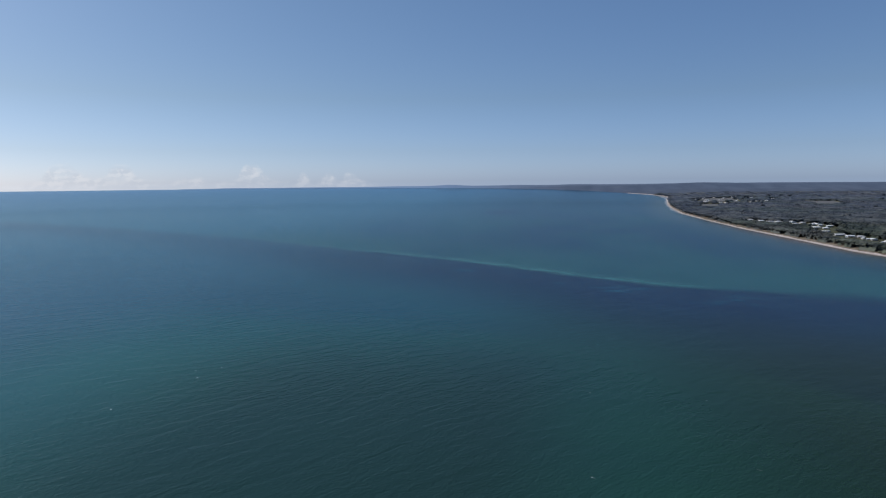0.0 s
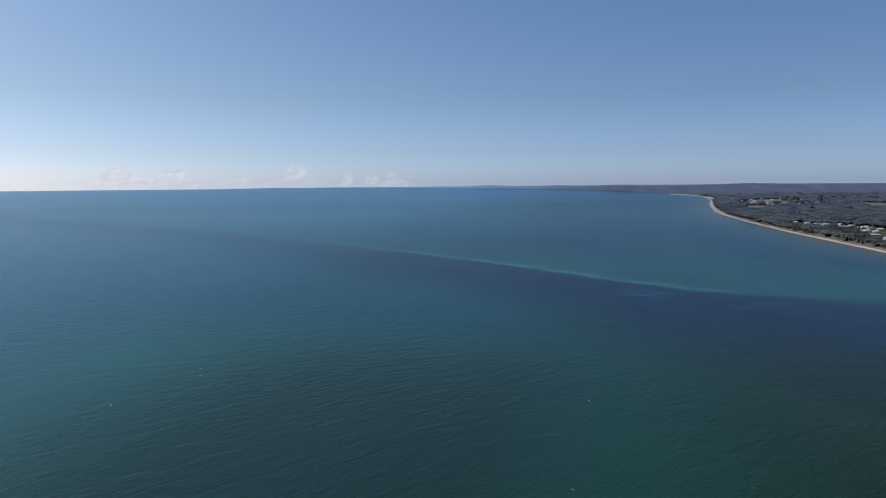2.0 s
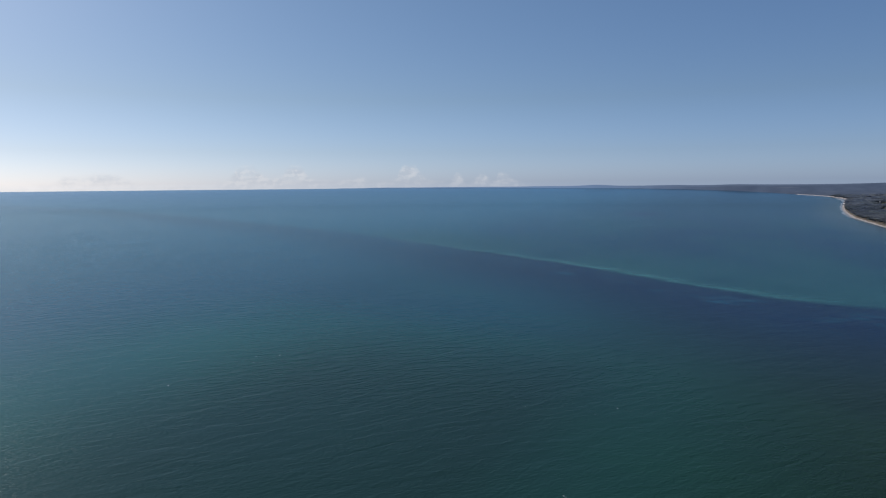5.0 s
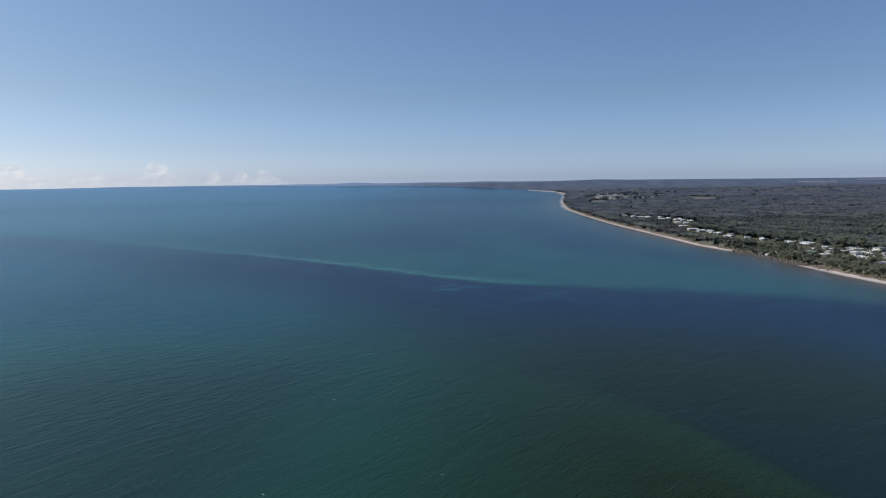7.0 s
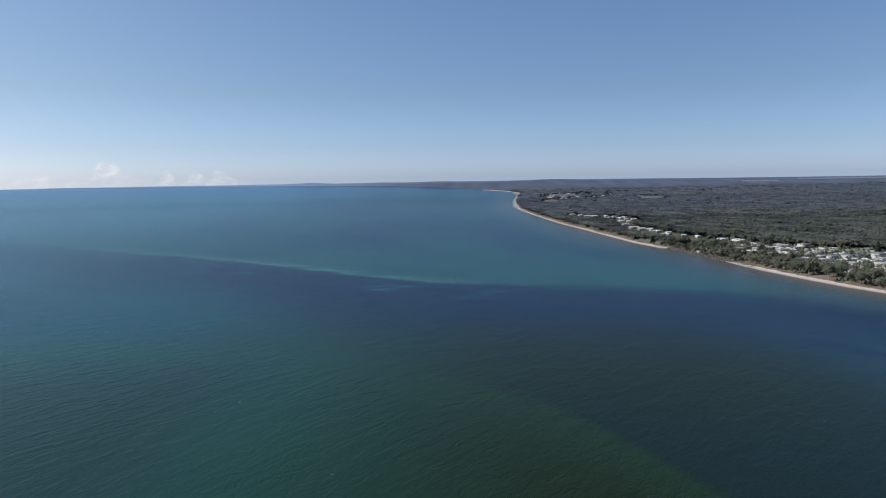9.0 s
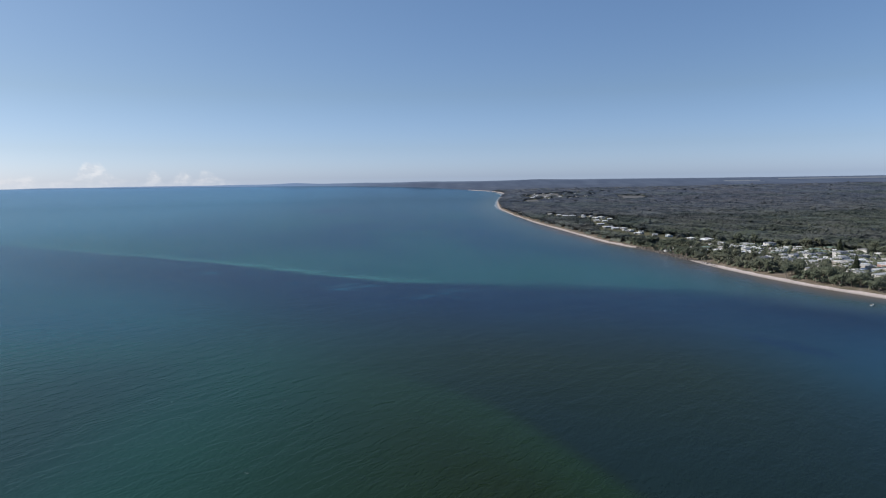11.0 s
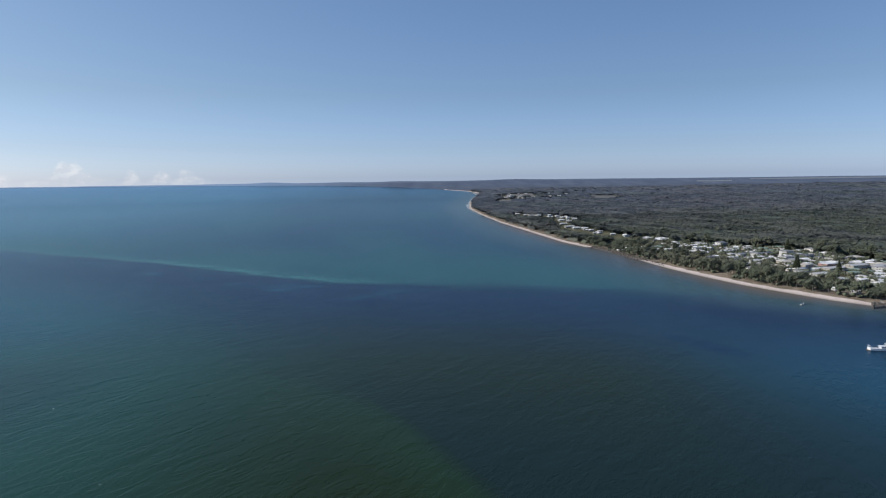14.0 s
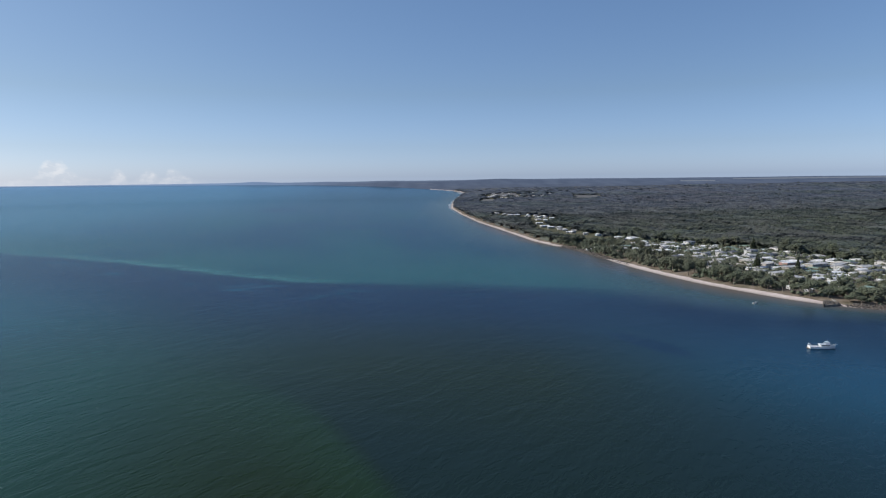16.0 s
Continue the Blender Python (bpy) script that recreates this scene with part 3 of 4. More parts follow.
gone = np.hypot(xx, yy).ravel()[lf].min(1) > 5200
land = mesh_object("ground", lv, lf[~gone], [GROUND], smooth=True)
tagged(land, "low coastal land with dry grass and scrub", "ground", kind="structure")
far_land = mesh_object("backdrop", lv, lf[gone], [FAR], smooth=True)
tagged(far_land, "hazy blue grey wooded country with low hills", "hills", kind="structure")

# pale cleared land far off, seen as thin strips
m_strip = Nodes("far_paddock")
# a faint glow of hazy blue grey replaces sunlight on the strips
m_strip.set(Base_Color=(0.03, 0.03, 0.03, 1), Roughness=1.0, Emission_Color=m_strip.mix(m_strip.span(m_strip.noise(m_strip.coords(), 0.02, 4), 0.35, 0.65), (0.13, 0.165, 0.225), (0.17, 0.205, 0.265)), Emission_Strength=0.68)
for a0, a1, r0, r1 in ((25.5, 28.2, 7900, 9000), (29.5, 40.0, 10300, 11600), (26.0, 28.6, 6900, 7150)):
    aa_, rr_ = np.meshgrid(np.radians(np.linspace(a0, a1, 30)), np.linspace(r0, r1, 6), indexing="ij")
    px, py = rr_ * np.sin(aa_), rr_ * np.cos(aa_)
    ob = mesh_object("far_paddock", np.stack([c.ravel() for c in warp(px, py, ground_z(px, py) + 9)], 1), grid_faces(30, 6), [m_strip.mat], smooth=True)
    tagged(ob, "thin pale strip of cleared farmland far inland", "paddock", kind="structure")

by = np.concatenate([np.linspace(440, 1000, 260), np.linspace(1003, 3200, 420), np.geomspace(3220, 6150, 120)])
bw = np.interp(by, [440, 458, 470, 530, 640, 740, 760, 890, 905, 1000, 1600, 2400, 3200, 4500, 7600], [0.5, 5, 9.5, 10.5, 10, 7, 2.5, 2.5, 9.5, 9, 7.5, 8, 9, 16, 26])
bw = bw * 0.88 * (1 + 0.16 * swell(by, by * 0, 9, 1.0) + 0.15 * swell(by, by * 0, 33, 5.0))
bt = np.linspace(0, 1, 9)
byy = np.repeat(by[:, None], 9, 1)
bxx = shore(byy) - 3 + bt[None] * (bw[:, None] + 3)
bz = ground_z(bxx, byy) + np.where(bt[None] > 0.97, -0.25, 0.10)
beach = mesh_object("beach", np.stack([c.ravel() for c in warp(bxx, byy, bz)], 1), grid_faces(*byy.shape), [SAND], smooth=True)
tagged(beach, "narrow pale pinkish sand beach along the shore", "beach", kind="structure")

# ---- woods ----
rng = np.random.default_rng(7)
_t = (1 + 5 ** 0.5) / 2
ICO_V = np.array([(-1, _t, 0), (1, _t, 0), (-1, -_t, 0), (1, -_t, 0), (0, -1, _t), (0, 1, _t), (0, -1, -_t), (0, 1, -_t), (_t, 0, -1), (_t, 0, 1), (-_t, 0, -1), (-_t, 0, 1)]) / np.hypot(1, _t)
ICO_F = np.array([(0, 11, 5), (0, 5, 1), (0, 1, 7), (0, 7, 10), (0, 10, 11), (1, 5, 9), (5, 11, 4), (11, 10, 2), (10, 7, 6), (7, 1, 8),
                  (3, 9, 4), (3, 4, 2), (3, 2, 6), (3, 6, 8), (3, 8, 9), (4, 9, 5), (2, 4, 11), (6, 2, 10), (8, 6, 7), (9, 8, 1)])


OCT_V = np.array([(1, 0, 0.1), (0, 1, -0.1), (-1, 0, 0.1), (0, -1, -0.1), (0, 0, 1), (0, 0, -1)]) * 1.15
OCT_F = np.array([(0, 1, 4), (1, 2, 4), (2, 3, 4), (3, 0, 4), (1, 0, 5), (2, 1, 5), (3, 2, 5), (0, 3, 5)])


def clumps(centre, size, rag=0.12, lean=False):
    """Uneven leafy clumps: arrays of vertices and triangles; lean ones are cheaper."""
    n, bv, bf = len(centre), OCT_V if lean else ICO_V, OCT_F if lean else ICO_F
    m = len(bv)
    th = rng.uniform(0, 6.28, n) if lean else np.zeros(n)
    ca, sa = np.cos(th)[:, None], np.sin(th)[:, None]
    base = np.stack([bv[None, :, 0] * ca - bv[None, :, 1] * sa, bv[None, :, 0] * sa + bv[None, :, 1] * ca, np.broadcast_to(bv[None, :, 2], (n, m))], 2)
    v = base * size[:, None, :] * rng.uniform(0.6, 1.3, (n, m, 1)) + rng.normal(0, rag, (n, m, 3)) * size[:, None, :]
    v = v + centre[:, None, :]
    f = bf[None] + m * np.arange(n)[:, None, None]
    return v.reshape(-1, 3), f.reshape(-1, 3)


def clear(x, y):
    """Where no wood grows: the village and the fields."""
    d = x - shore(y)
    out = d < np.where(y > 930, 11, 17)
    out |= (y < 905) & (d < np.interp(y, [380, 500, 620, 700, 800, 905], [230, 225, 235, 230, 205, 120]))
    for fx, fy, fw, fl in FIELDS:
        out |= (np.abs(x - fx + 0.25 * (fy - y)) < fw * (1 + 0.2 * swell(x, y, 60, fx))) & (np.abs(y - fy) < fl * (1 + 0.2 * swell(x, y, 70, fy)))
    # open ground on the seaward side of the outlying houses
    for lots, half, ahead in ((OUTER, 14, 115), (TOWN, 18, 210)):
        for hx, hy in lots:
            ln = math.hypot(hx, hy)
            sx, sy = -hx / ln, -hy / ln
            along, across = (x - hx) * sx + (y - hy) * sy, (x - hx) * sy - (y - hy) * sx
            out |= (np.abs(across) < half) & (along > -14) & (along < ahead)
    return out


# middle x, y and half width, half length of the open paddocks
FIELDS = [(950, 2850, 70, 270), (455, 2650, 40, 200), (640, 3350, 90, 300)]
OUTER = [(348, 1685), (369, 1596), (414, 1584), (426, 1555), (421, 1485), (431, 1466), (411, 1380), (379, 1295), (377, 1184), (392, 1180), (389, 1126), (398, 1099), (385, 1590), (400, 1520), (440, 1440),
         (400, 1400), (372, 1215), (384, 1150), (362, 1640), (440, 1510), (416, 1013), (434, 968), (439, 928), (402, 1040), (448, 945), (388, 1075)]
TOWN = [(556, 3480), (653, 4014), (548, 3141), (560, 2942), (582, 2934), (801, 3765), (891, 4044), (738, 3051), (776, 3033), (600, 3400), (575, 3300), (620, 3600), (690, 3700), (640, 3300), (560, 3220),
        (700, 3500), (600, 3120), (850, 3900), (655, 3050), (720, 3250), (520, 3050), (820, 3450), (690, 2960), (880, 3300)]


def wood(name, y0, y1, d1, step, k, crown, tall, label, leaf, fill, plump):
    y, d = (a.ravel() for a in np.meshgrid(np.arange(y0, y1, step), np.arange(9, d1, step), indexing="ij"))
    y, d = y + rng.uniform(-0.5, 0.5, y.shape) * step, d + rng.uniform(-0.5, 0.5, y.shape) * step
    x = shore(y) + d
    keep = ~clear(x, y) & (np.degrees(np.arctan2(x - 95, y - 6)) < 43)
    keep &= rng.uniform(0, 1, x.shape) < 0.95 + 0.2 * swell(x, y, 45, 4.0)
    x, y = x[keep], y[keep]
    z = ground_z(x, y)
    h = tall * (0.92 + 0.16 * rng.uniform(0, 1, x.shape) ** 2) * (1 + 0.2 * swell(x, y, 80, 2.0))
    c, s = [], []
    for i in range(k):
        spread = 0.0 if k == 1 else crown * 0.7
        th, q = rng.uniform(0, 6.283, x.shape), np.sqrt(rng.uniform(0, 1, x.shape)) * spread
        top = h * (1 - 0.3 * (q / (crown + 1e-3)) - rng.uniform(0, 0.12, x.shape))
        sz = crown * (0.46 if k > 1 else 0.78) * np.exp(rng.normal(0, 0.34, x.shape))
        c.append(np.stack([x + q * np.cos(th), y + q * np.sin(th), z + top - sz * 0.35], 1))
        s.append(np.stack([sz, sz, sz * rng.uniform(*plump, x.shape)], 1))
    c, s = np.concatenate(c), np.concatenate(s)
    tall_ones = rng.choice(len(x), len(x) // (260 if k > 1 else 500), replace=False)
    for i in range(4):
        ex, ey = x[tall_ones] + rng.normal(0, crown * 0.5, len(tall_ones)), y[tall_ones] + rng.normal(0, crown * 0.5, len(tall_ones))
        sz = crown * rng.uniform(0.5, 0.95, len(tall_ones))
        c = np.concatenate([c, np.stack([ex, ey, z[tall_ones] + tall * rng.uniform(0.9, 1.08, len(tall_ones))], 1)])
        s = np.concatenate([s, np.stack([sz, sz, sz * 0.75], 1)])
    v, f = clumps(c, s, 0.15, True)
    v = np.stack(warp(v[:, 0], v[:, 1], v[:, 2]), 1)
    ob = mesh_object(name, v, f, [leaf], smooth=True)
    # the closed canopy between and below the tree tops
    gy, gd = np.meshgrid(np.arange(y0, y1 + step, step), np.arange(12, d1, step), indexing="ij")
    gx = shore(gy) + gd + rng.uniform(-0.4, 0.4, gy.shape) * step
    bare = (clear(gx, gy) | (np.degrees(np.arctan2(gx - 95, gy - 6)) > 43)).ravel()
    gz = ground_z(gx, gy) + tall * (fill + 0.10 * swell(gx, gy, 30, 6.0) + rng.uniform(-0.07, 0.07, gx.shape)) * (1 + 0.2 * swell(gx, gy, 80, 2.0))
    # it comes down to the ground at the wood's edge
    rim = bare.reshape(gx.shape).copy()
    for ax in (0, 1):
        for sh in (-1, 1):
            rim |= np.roll(bare.reshape(gx.shape), sh, ax)
    rim[:, 0] = True
    gz = np.where(rim, ground_z(gx, gy) + 0.4, gz)
    gf = grid_faces(*gx.shape)
    floor = mesh_object("undergrowth", np.stack([c.ravel() for c in warp(gx, gy, gz)], 1), gf[~bare[gf].any(1)], [leaf], smooth=True)
    tagged(floor, "shaded olive lower canopy of the gum forest", "undergrowth", kind="stuff")
    return tagged(ob, label, "woodland", kind="stuff")


DRY = plain_material("dry_grass", (0.105, 0.106, 0.102), (0.155, 0.154, 0.150), 0.02, 0.95)
for fx, fy, fw, fl in FIELDS:
    u, v = np.meshgrid(np.linspace(-1, 1, 24), np.linspace(-1, 1, 24), indexing="ij")
    py = fy + v * fl * (0.9 + 0.1 * np.sin(7 * u))
    px = fx - 0.25 * (fy - py) + u * fw * (0.9 + 0.12 * np.sin(5 * v + fx))
    ob = mesh_object("paddock", np.stack([c.ravel() for c in warp(px, py, ground_z(px, py) + 1.2)], 1), grid_faces(24, 24), [DRY], smooth=True)
    tagged(ob, "open paddock of pale dry grass in the forest", "paddock", kind="structure")

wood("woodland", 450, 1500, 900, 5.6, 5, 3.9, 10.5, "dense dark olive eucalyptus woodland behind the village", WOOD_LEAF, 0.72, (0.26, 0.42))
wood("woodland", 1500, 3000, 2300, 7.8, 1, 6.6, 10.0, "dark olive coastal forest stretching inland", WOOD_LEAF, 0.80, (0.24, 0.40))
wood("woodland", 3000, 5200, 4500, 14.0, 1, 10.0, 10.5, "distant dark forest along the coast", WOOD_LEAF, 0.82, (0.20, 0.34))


# ---- trees ----
def tube(bm, a, b, r0, r1, sides=6):
    """A tapered limb from a to b."""
    a, b = Vector(a), Vector(b)
    q = (b - a).to_track_quat("Z", "Y")
    ring = [[bm.verts.new(p + q @ Vector((r * math.cos(6.2832 * i / sides), r * math.sin(6.2832 * i / sides), 0))) for i in range(sides)] for p, r in ((a, r0), (b, r1))]
    for i in range(sides):
        bm.faces.new((ring[0][i], ring[0][(i + 1) % sides], ring[1][(i + 1) % sides], ring[1][i]))
    bm.faces.new(ring[1])
    bm.faces.new(ring[0][::-1])


def box(bm, x0, y0, z0, x1, y1, z1):
    v = [bm.verts.new(p) for p in ((x0, y0, z0), (x1, y0, z0), (x1, y1, z0), (x0, y1, z0), (x0, y0, z1), (x1, y0, z1), (x1, y1, z1), (x0, y1, z1))]
    for f in ((3, 2, 1, 0), (4, 5, 6, 7), (0, 1, 5, 4), (1, 2, 6, 5), (2, 3, 7, 6), (3, 0, 4, 7)):
        bm.faces.new([v[i] for i in f])


def tree(tall, wide, leaf, label, puffs=340):
    """A broad shore tree: trunk, limbs and a crown of many uneven leaf clumps."""
    root = tagged(new("tree"), label, "tree", "trees of the village and foreshore")
    bm = bmesh.new()
    fork = tall * rng.uniform(0.28, 0.4)
    tube(bm, (0, 0, -0.4), (0.15, 0.1, fork), 0.03 * tall, 0.02 * tall)
    tips = []
    for i in range(7):
        th, out = 0.9 * i + rng.uniform(-0.3, 0.3), wide * rng.uniform(0.25, 0.62)
        tip = Vector((out * math.cos(th), out * math.sin(th), tall * rng.uniform(0.55, 0.85)))
        mid = Vector((0.4 * tip.x, 0.4 * tip.y, fork + 0.45 * (tip.z - fork)))
        tube(bm, (0.15, 0.1, fork - 0.2), mid, 0.014 * tall, 0.010 * tall, 5)
        tube(bm, mid, tip, 0.010 * tall, 0.004 * tall, 5)
        tips.append(tip)
    part("trunk", bm, BARK, root)
    c, sz = [], []
    for i in range(puffs):
        tip = tips[i % 7]
        p = np.array(tip) + rng.normal(0, 1, 3) * (wide * 0.2, wide * 0.2, tall * 0.09) - np.array((0, 0, tall * 0.06))
        c.append(p)
        r = wide * rng.uniform(0.06, 0.135)
        sz.append((r, r, r * rng.uniform(0.5, 0.8)))
    v, f = clumps(np.array(c), np.array(sz), 0.22, True)
    mesh_object("crown", v, f, [leaf], root, smooth=True)
    return root


def pine(tall, label):
    """A tall island pine with tiers of drooping boughs."""
    root = tagged(new("pine_tree"), label, "tree", "pines of the village")
    bm = bmesh.new()
    tube(bm, (0, 0, -0.4), (0, 0, tall), 0.35, 0.06)
    part("trunk", bm, BARK, root)
    c, sz = [], []
    for k in range(17):
        u = k / 16
        z, reach = tall * (0.14 + 0.85 * u), (1 - u) ** 0.8 * tall * 0.2 + 0.25
        for i in range(6):
            th = 1.047 * i + 0.5 * k
            for q in (0.45, 0.9):
                c.append((reach * q * math.cos(th), reach * q * math.sin(th), z + 0.25 * q))
                sz.append((0.32 * reach + 0.15, 0.32 * reach + 0.15, 0.3 + 0.06 * reach))
    v, f = clumps(np.array(c), np.array(sz))
    mesh_object("crown", v, f, [PINE_LEAF], root)
    return root


# ---- houses ----
def roof_mesh(kind, w, d, rise, over, thick=0.18):
    """Gable, hip or flat roof over a plan of w by d, its eaves at height 0."""
    bm = bmesh.new()
    a, b = w / 2 + over, d / 2 + over
    if kind == "flat":
        box(bm, -a, -b, 0, a, b, 0.25)
        box(bm, -a, -b - 0.02, 0.25, a, -b + 0.2, 0.55)
        box(bm, -a, b - 0.2, 0.25, a, b + 0.02, 0.55)
        return bm
    run = b if kind == "hip" else 0.0
    ridge = max(a - run, 0.3)
    low = [(-a, -b, 0), (a, -b, 0), (a, b, 0), (-a, b, 0)]
    top = [(-ridge, 0, rise), (ridge, 0, rise)]
    lo = [bm.verts.new(p) for p in low]
    up = [bm.verts.new((p[0], p[1], thick)) for p in low]
    rg = [bm.verts.new((p[0], p[1], p[2] + thick)) for p in top]
    bm.faces.new(lo[::-1])
    for i in range(4):
        bm.faces.new((lo[i], lo[(i + 1) % 4], up[(i + 1) % 4], up[i]))
    bm.faces.new((up[0], up[1], rg[1], rg[0]))
    bm.faces.new((up[2], up[3], rg[0], rg[1]))
    bm.faces.new((up[1], up[2], rg[1]))
    bm.faces.new((up[3], up[0], rg[0]))
    return bm


def house(label, w, d, floors, kind, rise, wall, roof, porch=0, wing=0, category="house", group="houses of the village"):
    root = tagged(new("house"), label, category, group)
    high = 0.5 + 2.75 * floors
    bm = bmesh.new()
    box(bm, -w / 2, -d / 2, -1.0, w / 2, d / 2, high)
    part("wall", bm, wall, root)
    rise = rise * 0.68
    top = part("roof", roof_mesh(kind, w, d, rise, 0.55 if kind != "flat" else 0.15), roof, root)
    top.location.z = high
    if wing:
        bm = bmesh.new()
        box(bm, w / 2 - 5.5, d / 2 - 0.5, -1.0, w / 2 - 0.4, d / 2 + wing, high - 0.25)
        part("wing", bm, wall, root)
        rw = part("wing_roof", roof_mesh("hip", 5.1, wing + 3, rise * 0.7, 0.5), roof, root)
        rw.location = (w / 2 - 2.95, d / 2 + wing / 2 - 0.8, high - 0.25)
    if porch:
        bm = bmesh.new()
        box(bm, -w / 2 + 0.3, -d / 2 - porch, 0.25, w / 2 - 0.3, -d / 2 - 0.01, 0.45)
        part("deck", bm, TIMBER, root)
        bm = bmesh.new()
        box(bm, -w / 2 + 0.1, -d / 2 - porch - 0.2, 2.9, w / 2 - 0.1, -d / 2 - 0.6, 3.02)
        part("porch_roof", bm, roof, root)
        for i in range(4):
            bm = bmesh.new()
            px = -w / 2 + 0.5 + i * (w - 1.0) / 3
            box(bm, px - 0.07, -d / 2 - porch + 0.05, -0.9, px + 0.07, -d / 2 - porch + 0.19, 2.9)
            part("post", bm, TRIM, root)
    pane = bpy.data.meshes.new("pane")
    bm = bmesh.new()
    box(bm, -0.72, -0.02, -0.52, 0.72, 0.02, 0.52)
    bm.to_mesh(pane)
    bm.free()
    pane.materials.append(GLASS)
    fr = bpy.data.meshes.new("window_frame")
    bm = bmesh.new()
    box(bm, -0.84, -0.05, 0.52, 0.84, 0.04, 0.66)
    box(bm, -0.84, -0.09, -0.66, 0.84, 0.04, -0.52)
    box(bm, -0.84, -0.05, -0.52, -0.72, 0.04, 0.52)
    box(bm, 0.72, -0.05, -0.52, 0.84, 0.04, 0.52)
    bm.to_mesh(fr)
    bm.free()
    fr.materials.append(TRIM)
    n = max(2, round(w / 4.2))
    spots = []
    for fl in range(floors):
        z = 0.5 + 2.75 * fl + 1.55
        for i in range(n):
            px = -w / 2 + (i + 0.5) * w / n
            spots += [(px, -d / 2 - 0.03, z, 0)] if not (fl == 0 and i == n // 2) else []
            spots += [(px, d / 2 + 0.03, z, 180)] if i % 2 == 0 and not wing else []
        spots += [(w / 2 + 0.03, 0, z, 90), (-w / 2 - 0.03, 0, z, -90)]
    for px, py, z, turn in spots:
        wf = new("window", fr)
        wf.parent, wf.matrix_basis = root, pose(px, py, z, 0, 0, turn)
        wp = new("pane", pane)
        wp.parent = wf
    bm = bmesh.new()
    px = -w / 2 + (n // 2 + 0.5) * w / n
    box(bm, px - 0.45, -d / 2 - 0.05, 0.48, px + 0.45, -d / 2 - 0.005, 2.5)
    part("door", bm, TIMBER, root)
    return root


KINDS = [
    house("white weatherboard cottage with a white hipped steel roof", 15, 11, 1, "hip", 2.5, WALL_WHITE, ROOFS["white"], 2.2),
    house("cream house with a pale gabled steel roof", 14, 9, 1, "gable", 2.3, WALL_CREAM, ROOFS["pale"], 2.0, 4),
    house("two storey white beach house under a hipped grey roof", 13, 10, 2, "hip", 2.2, WALL_WHITE, ROOFS["grey"], 2.2),
    house("low grey house with a white gabled roof", 17, 9, 1, "gable", 2.0, WALL_GREY, ROOFS["white"], 0, 5),
    house("cream brick house with a cream hipped roof", 14, 12, 1, "hip", 2.6, WALL_CREAM, ROOFS["cream"], 2.0),
    house("pale blue house with a faded white roof", 12, 9, 1, "gable", 2.2, WALL_BLUE, ROOFS["white"], 2.0),
    house("white house with a weathered pale hipped roof", 16, 10, 1, "hip", 2.3, WALL_WHITE, ROOFS["pale"], 0, 4),
    house("cream house with a rust red hipped roof", 14, 10, 1, "hip", 2.4, WALL_CREAM, ROOFS["rust"], 2.0),
    house("small white shed with a bright flat roof", 8, 6, 1, "gable", 1.2, WALL_WHITE, ROOFS["white"], 0, 0, "shed", "sheds of the village"),
    house("grey house with a dark slate coloured roof", 14, 10, 1, "hip", 2.4, WALL_GREY, ROOFS["slate"], 2.0),
    house("white house with a wide low grey gabled roof", 16, 11, 1, "gable", 1.7, WALL_WHITE, ROOFS["grey"], 2.0),
    house("cream house with a dull green hipped roof", 15, 10, 1, "hip", 2.2, WALL_CREAM, ROOFS["green"], 0, 4),
]
HALL = house("long white hall with a flat pale roof", 26, 11, 1, "flat", 0, WALL_WHITE, ROOFS["pale"], 0, 0, "hall", "larger buildings")
BRICKS = house("two storey red brick block with a flat white roof", 16, 11, 2, "flat", 0, WALL_BRICK, ROOFS["white"], 0, 0, "apartments", "larger buildings")
FLATS = house("two storey cream apartment row with a pale roof", 24, 10, 2, "gable", 1.6, WALL_CREAM, ROOFS["pale"], 2.0, 0, "apartments", "larger buildings")
TOWER = house("two storey cream motel with white trim beside pines", 13, 11, 2, "flat", 0, WALL_CREAM, ROOFS["cream"], 0, 0, "apartments", "larger buildings")

# x, y of the houses, street by street from the beach inland
STREET_A = [(466, 506), (474, 487), (462, 537), (459, 558), (513, 547), (415, 626), (428, 632), (385, 758), (418, 784),
            (384, 812), (380, 847), (402, 843), (405, 813), (425, 839), (439, 844)]
STREET_B = [(492, 892), (451, 827), (420, 723), (494, 850), (526, 886), (464, 777), (473, 750), (479, 734), (503, 751), (548, 873), (546, 849), (546, 826), (559, 831), (549, 803), (571, 821),
            (569, 800), (551, 762), (565, 760), (565, 735), (438, 703), (494, 695), (495, 679), (510, 687), (476, 672), (524, 570)]
STREET_C = [(560, 684), (575, 693), (568, 658), (547, 624), (557, 634), (575, 647), (590, 654), (561, 604), (545, 588), (536, 602), (510, 576), (558, 581), (598, 625), (508, 640), (520, 655), (530, 680),
            (600, 690), (612, 664), (530, 715), (520, 740), (592, 720), (610, 740), (520, 790), (500, 815), (470, 860)]
LARGE = [(BRICKS, 499, 632, 16), (FLATS, 486, 604, 18), (TOWER, 473, 630, 20), (HALL, 463, 586, 22), (HALL, 426, 665, 17), (FLATS, 520, 618, 18), (HALL, 440, 655, 108)]

placed = []


def set_house(proto, x, y, turn, big=1.0):
    wx, wy, wz = (float(c) for c in warp(x, y, ground_z(np.array(x), np.array(y))))
    k = 1.0 if np.hypot(x, y) < NEAR else np.hypot(wx, wy) / np.hypot(x, y)
    copy_thing(proto, pose(wx, wy, wz + 0.15, 0, 0, turn) @ Matrix.Diagonal((big * k, big * k, big * k * 0.8, 1)))
    placed.append((x, y))


